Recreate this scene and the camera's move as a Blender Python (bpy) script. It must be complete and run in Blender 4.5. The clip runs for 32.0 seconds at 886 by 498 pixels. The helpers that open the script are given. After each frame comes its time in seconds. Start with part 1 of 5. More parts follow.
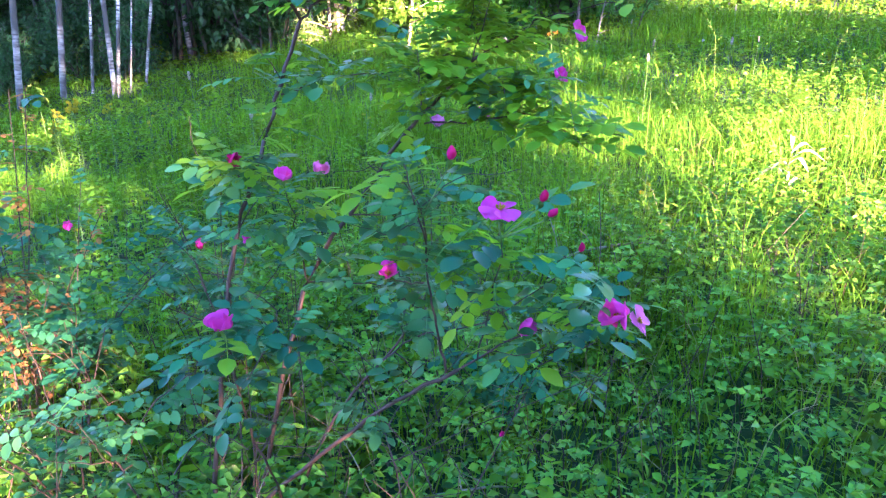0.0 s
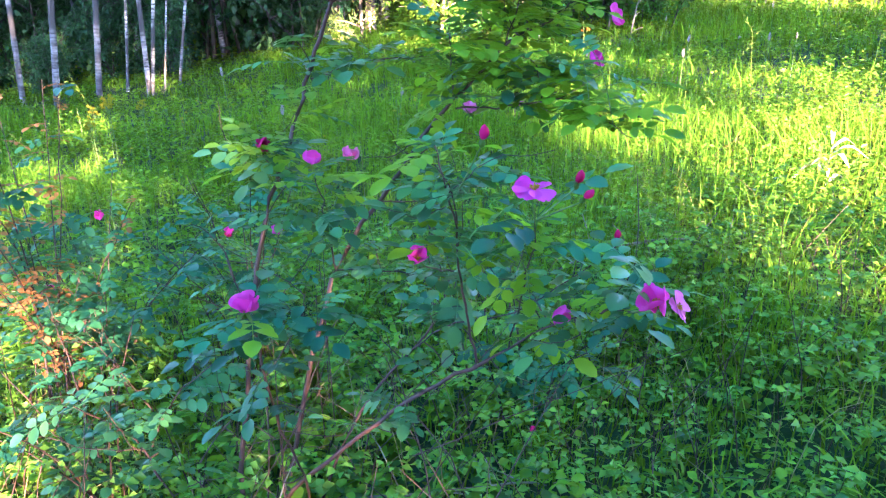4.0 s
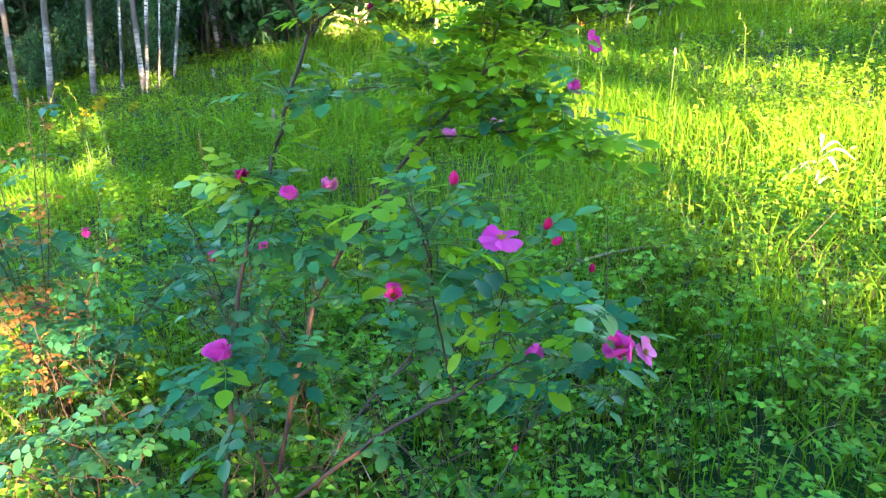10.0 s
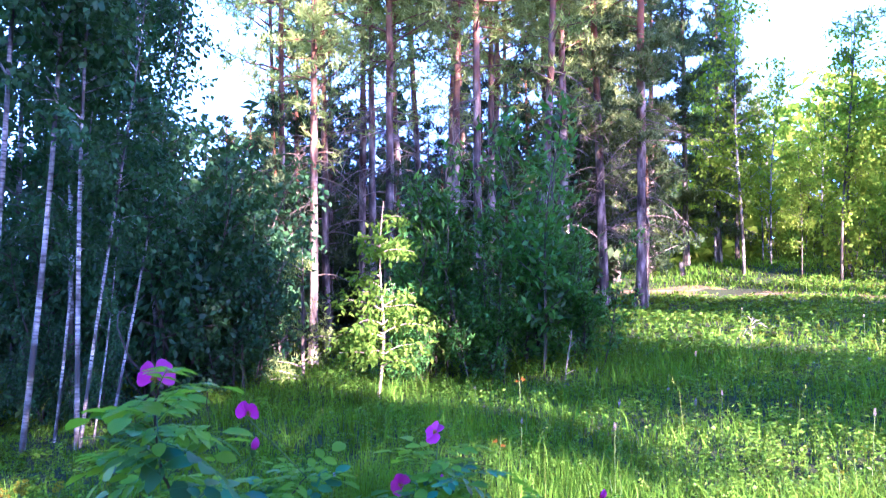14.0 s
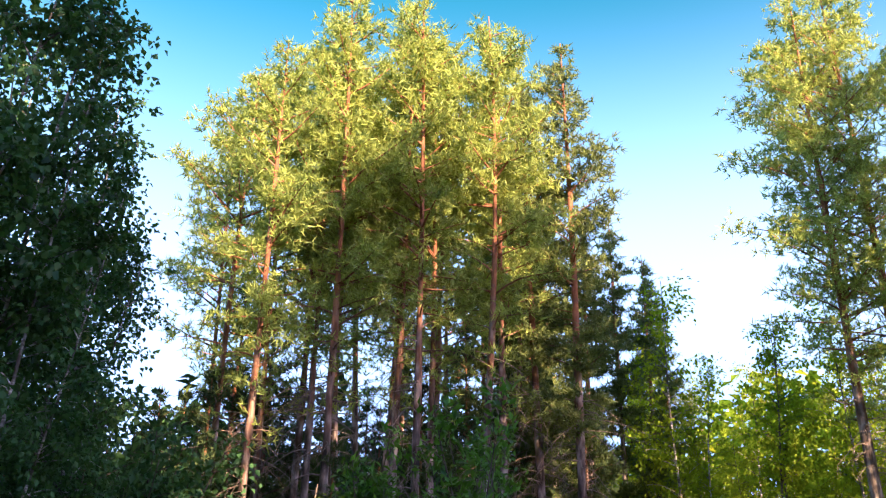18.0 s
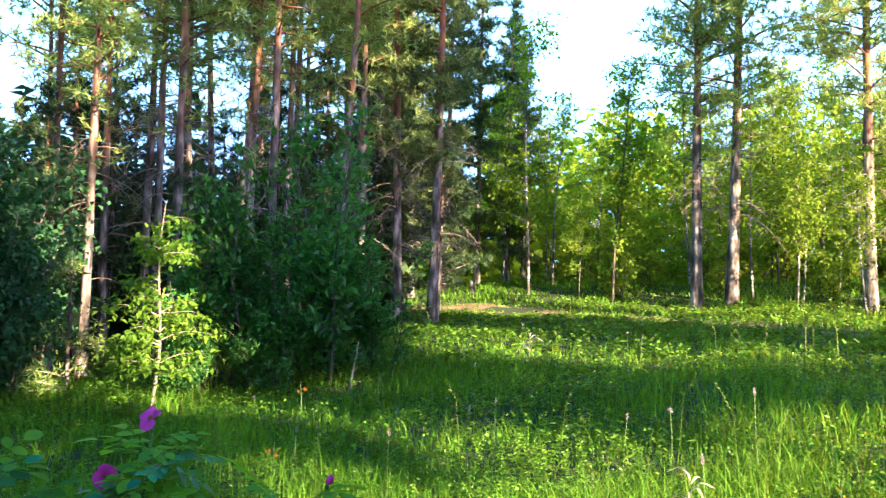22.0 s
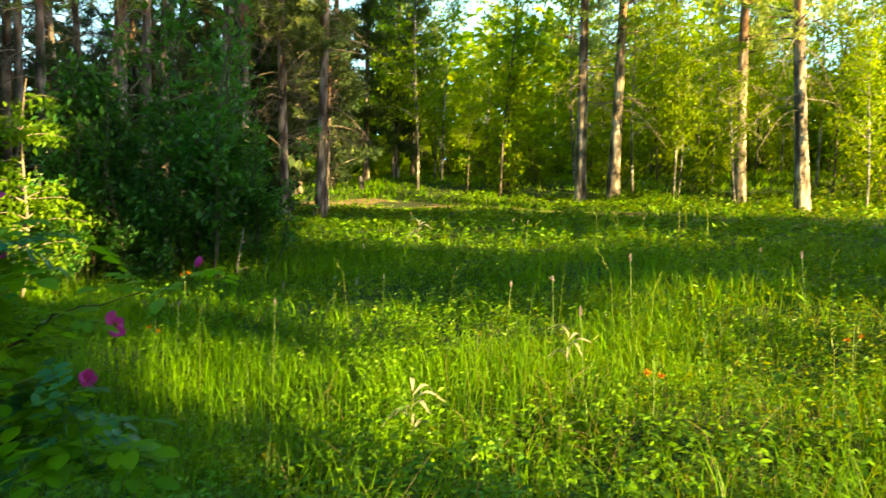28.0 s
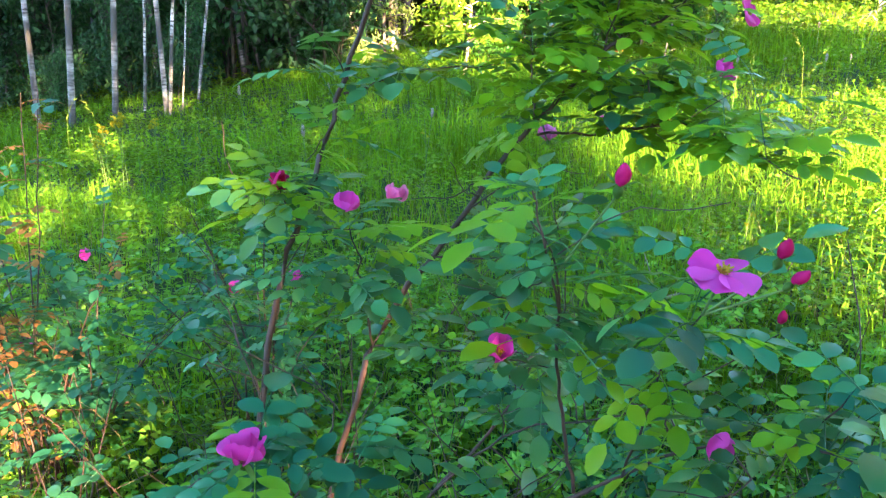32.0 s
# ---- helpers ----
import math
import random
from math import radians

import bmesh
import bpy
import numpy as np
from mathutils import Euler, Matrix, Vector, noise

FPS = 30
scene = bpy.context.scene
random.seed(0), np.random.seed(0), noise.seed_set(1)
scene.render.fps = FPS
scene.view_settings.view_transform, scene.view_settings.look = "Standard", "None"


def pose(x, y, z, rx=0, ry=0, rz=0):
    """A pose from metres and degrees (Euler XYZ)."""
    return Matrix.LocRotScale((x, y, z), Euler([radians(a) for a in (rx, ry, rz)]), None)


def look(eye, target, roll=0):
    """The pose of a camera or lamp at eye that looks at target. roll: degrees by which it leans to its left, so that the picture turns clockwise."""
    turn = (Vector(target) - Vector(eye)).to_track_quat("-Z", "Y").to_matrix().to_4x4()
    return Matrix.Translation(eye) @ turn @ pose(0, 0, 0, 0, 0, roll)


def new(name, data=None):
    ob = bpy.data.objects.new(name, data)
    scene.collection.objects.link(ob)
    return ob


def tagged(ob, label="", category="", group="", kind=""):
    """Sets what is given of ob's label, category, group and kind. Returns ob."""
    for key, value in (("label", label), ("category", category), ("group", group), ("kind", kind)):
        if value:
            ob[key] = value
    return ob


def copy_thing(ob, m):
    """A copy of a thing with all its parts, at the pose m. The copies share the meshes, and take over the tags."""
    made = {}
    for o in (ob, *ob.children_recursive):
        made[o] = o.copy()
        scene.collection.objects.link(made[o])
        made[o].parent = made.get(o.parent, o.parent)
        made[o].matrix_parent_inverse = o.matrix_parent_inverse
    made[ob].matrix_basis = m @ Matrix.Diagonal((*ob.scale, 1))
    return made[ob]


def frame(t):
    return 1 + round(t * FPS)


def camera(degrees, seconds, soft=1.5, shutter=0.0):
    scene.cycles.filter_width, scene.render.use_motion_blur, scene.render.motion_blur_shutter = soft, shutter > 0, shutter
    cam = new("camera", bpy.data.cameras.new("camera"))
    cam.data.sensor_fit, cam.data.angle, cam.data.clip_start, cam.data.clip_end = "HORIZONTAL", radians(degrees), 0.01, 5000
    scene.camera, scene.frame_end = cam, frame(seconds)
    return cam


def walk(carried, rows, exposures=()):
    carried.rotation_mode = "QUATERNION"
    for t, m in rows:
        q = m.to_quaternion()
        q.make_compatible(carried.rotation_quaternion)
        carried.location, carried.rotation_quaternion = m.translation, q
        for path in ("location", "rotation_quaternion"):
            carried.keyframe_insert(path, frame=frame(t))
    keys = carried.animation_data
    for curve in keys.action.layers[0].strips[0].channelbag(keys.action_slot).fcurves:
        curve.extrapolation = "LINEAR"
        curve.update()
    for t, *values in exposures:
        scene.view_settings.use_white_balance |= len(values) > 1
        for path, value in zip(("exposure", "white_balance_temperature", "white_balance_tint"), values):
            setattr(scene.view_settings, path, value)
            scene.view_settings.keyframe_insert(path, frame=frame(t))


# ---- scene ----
cam = camera(57.84, 32.0, soft=1.25, shutter=0.28)

# seconds, place in metres, yaw, pitch and roll in degrees
PATH = [
    (0, 0.000, 0.000, 1.400, 0.00, -20.07, -0.09),
    (0.5, -0.004, 0.015, 1.411, 0.26, -19.90, -0.34),
    (1, 0.013, 0.005, 1.406, 0.49, -19.71, -0.39),
    (1.5, 0.013, 0.012, 1.401, 0.75, -19.75, -0.69),
    (2, 0.014, 0.017, 1.393, 1.06, -19.71, -0.82),
    (2.5, 0.007, 0.018, 1.382, 1.26, -19.65, -0.64),
    (3, 0.010, 0.011, 1.371, 1.55, -19.76, -0.63),
    (3.5, -0.000, 0.020, 1.365, 1.90, -19.89, -0.52),
    (5.5, -0.005, 0.030, 1.358, 3.13, -20.65, -0.58),
    (6, -0.001, 0.027, 1.358, 3.36, -21.00, -0.84),
    (6.5, 0.007, 0.032, 1.360, 3.64, -21.19, -0.88),
    (7, 0.019, 0.040, 1.358, 3.61, -21.37, -0.72),
    (7.5, 0.029, 0.056, 1.367, 3.46, -21.53, -0.83),
    (8, 0.024, 0.057, 1.368, 3.21, -21.60, -0.81),
    (8.5, 0.021, 0.057, 1.364, 2.96, -21.69, -0.86),
    (9, 0.023, 0.052, 1.370, 2.65, -21.62, -0.74),
    (9.5, 0.032, 0.047, 1.411, 2.40, -21.82, -0.82),
    (10, 0.040, 0.043, 1.445, 2.19, -20.80, -0.80),
    (10.5, 0.046, 0.041, 1.450, 1.95, -19.64, -0.85),
    (11, 0.047, 0.030, 1.470, 1.82, -19.03, -1.07),
    (11.5, 0.055, 0.036, 1.554, 1.46, -17.63, -1.26),
    (12, 0.064, 0.036, 1.604, 0.67, -14.74, -1.41),
    (12.5, 0.067, 0.062, 1.684, -0.14, -10.61, -1.34),
    (13, 0.065, 0.073, 1.756, -0.96, -5.15, -0.89),
    (13.5, 0.065, 0.072, 1.790, -1.49, -1.24, -0.83),
    (14, 0.073, 0.133, 1.821, -1.86, 1.81, -0.74),
    (14.5, 0.079, 0.145, 1.862, -2.45, 5.16, -0.37),
    (15, 0.054, 0.147, 1.810, -3.32, 8.57, -0.01),
    (15.5, 0.045, 0.146, 1.792, -3.81, 11.53, 0.28),
    (17.5, 0.042, 0.085, 1.771, -5.89, 20.82, 0.55),
    (18, 0.044, 0.061, 1.766, -6.19, 21.93, 0.68),
    (18.5, 0.074, 0.064, 1.777, -5.81, 17.16, 0.75),
    (19, 0.102, 0.078, 1.792, -4.95, 10.84, 0.73),
    (19.5, 0.091, 0.100, 1.737, -4.00, 6.07, 0.59),
    (20, 0.092, 0.112, 1.704, -2.82, 3.65, 0.46),
    (20.5, 0.146, 0.123, 1.733, -2.21, 2.84, 0.70),
    (21, 0.190, 0.145, 1.749, -4.53, 2.94, 1.10),
    (21.5, 0.191, 0.180, 1.741, -11.95, 3.01, 1.11),
    (22, 0.214, 0.204, 1.737, -16.12, 2.97, 1.09),
    (22.5, 0.237, 0.218, 1.737, -19.61, 2.97, 1.17),
    (23, 0.243, 0.227, 1.741, -22.65, 3.14, 1.26),
    (23.5, 0.283, 0.252, 1.739, -24.55, 3.11, 1.37),
    (24, 0.303, 0.260, 1.741, -26.74, 3.03, 1.43),
    (24.5, 0.327, 0.258, 1.739, -29.12, 3.01, 1.38),
    (25, 0.350, 0.242, 1.745, -31.55, 2.91, 1.41),
    (25.5, 0.358, 0.220, 1.740, -33.65, 2.73, 1.30),
    (27.5, 0.360, 0.280, 1.550, -29.20, -1.48, 0.75),
    (28, 0.261, 0.246, 1.495, -24.05, -3.95, 0.80),
    (28.5, 0.245, 0.205, 1.443, -17.33, -6.17, 0.46),
    (29, 0.215, 0.209, 1.420, -7.80, -9.08, 0.43),
    (29.5, 0.139, 0.244, 1.391, -3.03, -10.67, 0.36),
    (30, 0.024, 0.312, 1.385, -1.67, -12.11, 0.43),
    (30.5, -0.086, 0.401, 1.354, -0.22, -12.80, 0.48),
    (31, -0.144, 0.441, 1.319, 1.97, -14.59, 0.44),
    (31.5, -0.133, 0.449, 1.306, 3.17, -16.89, 0.12),
    (32, -0.112, 0.455, 1.291, 3.51, -18.50, -0.07),
]
# seconds, stops, white balance
EXPOSURE = [(0.0, 4.99, 4750, 36), (6.0, 5.04, 4950, 33), (8.5, 5.0, 5550, 18), (11.0, 4.95, 5300, 14), (12.0, 4.7, 4750, 28), (13.0, 4.5, 4350, 44), (14.5, 3.8, 4200, 60), (15.5, 3.1, 4350, 50),
            (17.5, 2.75, 5200, 40), (18.5, 2.55, 5300, 34), (19.0, 2.4, 5100, 32), (19.5, 2.65, 5000, 16), (20.5, 3.15, 4850, 14), (22.0, 3.4, 4700, 18), (23.0, 3.2, 5150, 8), (25.5, 2.85, 5900, -7), (28.0, 3.0, 6500, -12), (29.0, 3.48, 6100, -13),
            (30.0, 4.2, 5600, -10), (31.0, 4.6, 5500, -4), (32.0, 4.88, 5400, 15)]
walk(cam, [(t, pose(x, y, z, 90 + pitch, 0, yaw) @ pose(0, 0, 0, 0, 0, roll)) for t, x, y, z, yaw, pitch, roll in PATH], EXPOSURE)

# ---------------------------------------------------------------- light
SUN_EL, SUN_AZ = 17.0, 156.5          # degrees; the sun stands low behind the glade
sun_at = Vector((math.cos(radians(SUN_EL)) * math.sin(radians(SUN_AZ)),
                 math.cos(radians(SUN_EL)) * math.cos(radians(SUN_AZ)), math.sin(radians(SUN_EL))))
world = bpy.data.worlds.new("evening_sky")
scene.world = world
world.use_nodes = True
wn, wl = world.node_tree.nodes, world.node_tree.links
sky = wn.new("ShaderNodeTexSky")
sky.sky_type, sky.sun_disc = "NISHITA", False
sky.sun_elevation, sky.sun_rotation = radians(SUN_EL), radians(SUN_AZ)
sky.air_density, sky.dust_density, sky.ozone_density = 1.0, 5.0, 0.6
vivid = wn.new("ShaderNodeHueSaturation")
vivid.inputs["Hue"].default_value, vivid.inputs["Saturation"].default_value = 0.42, 1.6
wl.new(sky.outputs[0], vivid.inputs["Color"])
# pale evening haze that thins out above the horizon
at = wn.new("ShaderNodeTexCoord")
split = wn.new("ShaderNodeSeparateXYZ")
wl.new(at.outputs["Generated"], split.inputs[0])
thin = wn.new("ShaderNodeMapRange")
thin.interpolation_type = "SMOOTHSTEP"
wl.new(split.outputs[2], thin.inputs[0])
thin.inputs[1].default_value, thin.inputs[2].default_value = 0.3, 0.66
thin.inputs[3].default_value, thin.inputs[4].default_value = 0.9, 0.0
haze = wn.new("ShaderNodeMix")
haze.data_type = "RGBA"
wl.new(thin.outputs[0], haze.inputs[0])
wl.new(vivid.outputs[0], haze.inputs[6])
haze.inputs[7].default_value = (4.4, 6.2, 8.0, 1)
wl.new(haze.outputs[2], wn["Background"].inputs[0])
wn["Background"].inputs[1].default_value = 0.042
sun = new("sun", bpy.data.lights.new("sun", "SUN"))
sun.data.energy, sun.data.angle, sun.data.color = 5.0, radians(0.6), (1.0, 0.6, 0.23)
sun.matrix_world = look((0, 0, 30), Vector((0, 0, 30)) - sun_at)


# ---------------------------------------------------------------- materials
def material(name):
    m = bpy.data.materials.new(name)
    m.use_nodes = True
    nt = m.node_tree
    return m, nt, nt.nodes, nt.links, nt.nodes["Principled BSDF"]


def ramp(nodes, links, source, stops):
    r = nodes.new("ShaderNodeValToRGB")
    links.new(source, r.inputs[0])
    while len(r.color_ramp.elements) < len(stops):
        r.color_ramp.elements.new(0.5)
    for e, (at, c) in zip(r.color_ramp.elements, stops):
        e.position, e.color = at, (*c, 1)
    return r


def noise_node(nodes, links, scale, detail=4, coord="Object", stretch=(1, 1, 1)):
    tc = nodes.new("ShaderNodeTexCoord")
    mp = nodes.new("ShaderNodeMapping")
    mp.inputs["Scale"].default_value = stretch
    links.new(tc.outputs[coord], mp.inputs[0])
    n = nodes.new("ShaderNodeTexNoise")
    n.inputs["Scale"].default_value, n.inputs["Detail"].default_value = scale, detail
    links.new(mp.outputs[0], n.inputs[0])
    return n


LEAF_TONE = 0.6      # leaves and bark give back little of the light


def foliage(name, dark, light, glow, through_part=0.42, rough=0.45, per_object=False, patch=0.6, shine=0.12, vary=0.75, span=0.45):
    """Leaf: gloss and diffuse on its face, light let through from behind; every leaf has its own tone."""
    m, nt, nodes, links, bsdf = material(name)
    geo = nodes.new("ShaderNodeNewGeometry")
    info = nodes.new("ShaderNodeObjectInfo")
    rnd = info.outputs["Random"] if per_object else geo.outputs["Random Per Island"]
    n = noise_node(nodes, links, patch, 2, "Object")
    mixv = nodes.new("ShaderNodeMath")
    mixv.operation = "MULTIPLY_ADD"
    links.new(n.outputs[0], mixv.inputs[0])
    mixv.inputs[1].default_value = 0.9
    add = nodes.new("ShaderNodeMath")
    add.operation = "MULTIPLY_ADD"
    links.new(rnd, add.inputs[0])
    add.inputs[1].default_value, add.inputs[2].default_value = vary, 0.03 - vary / 2
    links.new(add.outputs[0], mixv.inputs[2])
    dark, light, glow = (tuple(v * LEAF_TONE for v in q) for q in (dark, light, glow))
    mid = tuple((a + b) / 2 for a, b in zip(dark, light))
    r = ramp(nodes, links, mixv.outputs[0], [(0.5 - span, dark), (0.5, mid), (0.5 + span, light)])
    links.new(r.outputs[0], bsdf.inputs["Base Color"])
    bsdf.inputs["Roughness"].default_value = rough
    bsdf.inputs["Specular IOR Level"].default_value = shine
    tr = nodes.new("ShaderNodeBsdfTranslucent")
    mc = nodes.new("ShaderNodeMix")
    mc.data_type = "RGBA"
    mc.inputs[0].default_value = 0.65
    links.new(r.outputs[0], mc.inputs[6])
    mc.inputs[7].default_value = (*glow, 1)
    links.new(mc.outputs[2], tr.inputs[0])
    mix = nodes.new("ShaderNodeMixShader")
    mix.inputs[0].default_value = through_part
    links.new(bsdf.outputs[0], mix.inputs[1])
    links.new(tr.outputs[0], mix.inputs[2])
    links.new(mix.outputs[0], nodes["Material Output"].inputs[0])
    return m


def surface(name, stops, scale=6, detail=6, rough=0.8, bump=0.4, depth=0.01, stretch=(1, 1, 1), coord="Object"):
    m, nt, nodes, links, bsdf = material(name)
    n = noise_node(nodes, links, scale, detail, coord, stretch)
    r = ramp(nodes, links, n.outputs[0], [(at, tuple(v * 0.7 for v in q)) for at, q in stops])
    links.new(r.outputs[0], bsdf.inputs["Base Color"])
    bsdf.inputs["Roughness"].default_value = rough
    b = nodes.new("ShaderNodeBump")
    b.inputs["Strength"].default_value, b.inputs["Distance"].default_value = bump, depth
    n2 = noise_node(nodes, links, scale * 5, 5, coord, stretch)
    links.new(n2.outputs[0], b.inputs["Height"])
    links.new(b.outputs[0], bsdf.inputs["Normal"])
    return m


def pine_bark():
    """Grey fissured plates low on the stem, thin orange bark above."""
    m, nt, nodes, links, bsdf = material("pine_bark")
    low = noise_node(nodes, links, 5, 7, "Object", (1, 1, 0.3))
    a = ramp(nodes, links, low.outputs[0], [(0.36, (0.02, 0.017, 0.016)), (0.5, (0.12, 0.103, 0.095)), (0.66, (0.44, 0.4, 0.37))])
    high = noise_node(nodes, links, 5, 5, "Object", (1, 1, 0.5))
    b = ramp(nodes, links, high.outputs[0], [(0.3, (0.1, 0.042, 0.02)), (0.55, (0.25, 0.11, 0.052)), (0.75, (0.36, 0.2, 0.1))])
    tc = nodes.new("ShaderNodeTexCoord")
    sep = nodes.new("ShaderNodeSeparateXYZ")
    links.new(tc.outputs["Object"], sep.inputs[0])
    wob = nodes.new("ShaderNodeMath")
    wob.operation = "MULTIPLY_ADD"
    links.new(high.outputs[0], wob.inputs[0])
    wob.inputs[1].default_value = 4.0
    links.new(sep.outputs[2], wob.inputs[2])
    k = nodes.new("ShaderNodeMapRange")
    links.new(wob.outputs[0], k.inputs[0])
    k.inputs[1].default_value, k.inputs[2].default_value = 6.5, 11.0
    mc = nodes.new("ShaderNodeMix")
    mc.data_type = "RGBA"
    links.new(k.outputs[0], mc.inputs[0])
    links.new(a.outputs[0], mc.inputs[6])
    links.new(b.outputs[0], mc.inputs[7])
    links.new(mc.outputs[2], bsdf.inputs["Base Color"])
    bsdf.inputs["Roughness"].default_value = 0.85
    bp = nodes.new("ShaderNodeBump")
    bp.inputs["Strength"].default_value, bp.inputs["Distance"].default_value = 0.9, 0.03
    links.new(low.outputs[0], bp.inputs["Height"])
    links.new(bp.outputs[0], bsdf.inputs["Normal"])
    return m


def birch_bark():
    """White paper bark with dark lenticels and black patches."""
    m, nt, nodes, links, bsdf = material("birch_bark")
    band = noise_node(nodes, links, 9, 5, "Object", (0.6, 0.6, 3.0))
    a = ramp(nodes, links, band.outputs[0], [(0.36, (0.03, 0.027, 0.025)), (0.44, (0.3, 0.29, 0.29)), (0.66, (0.78, 0.77, 0.78))])
    patch = noise_node(nodes, links, 1.7, 4, "Object", (1, 1, 0.7))
    k = ramp(nodes, links, patch.outputs[0], [(0.45, (0.0, 0.0, 0.0)), (0.58, (1, 1, 1))])
    mc = nodes.new("ShaderNodeMix")
    mc.data_type = "RGBA"
    links.new(k.outputs[0], mc.inputs[0])
    mc.inputs[6].default_value = (0.06, 0.058, 0.056, 1)
    links.new(a.outputs[0], mc.inputs[7])
    links.new(mc.outputs[2], bsdf.inputs["Base Color"])
    bsdf.inputs["Roughness"].default_value = 0.6
    bp = nodes.new("ShaderNodeBump")
    bp.inputs["Strength"].default_value, bp.inputs["Distance"].default_value = 0.5, 0.006
    links.new(band.outputs[0], bp.inputs["Height"])
    links.new(bp.outputs[0], bsdf.inputs["Normal"])
    return m


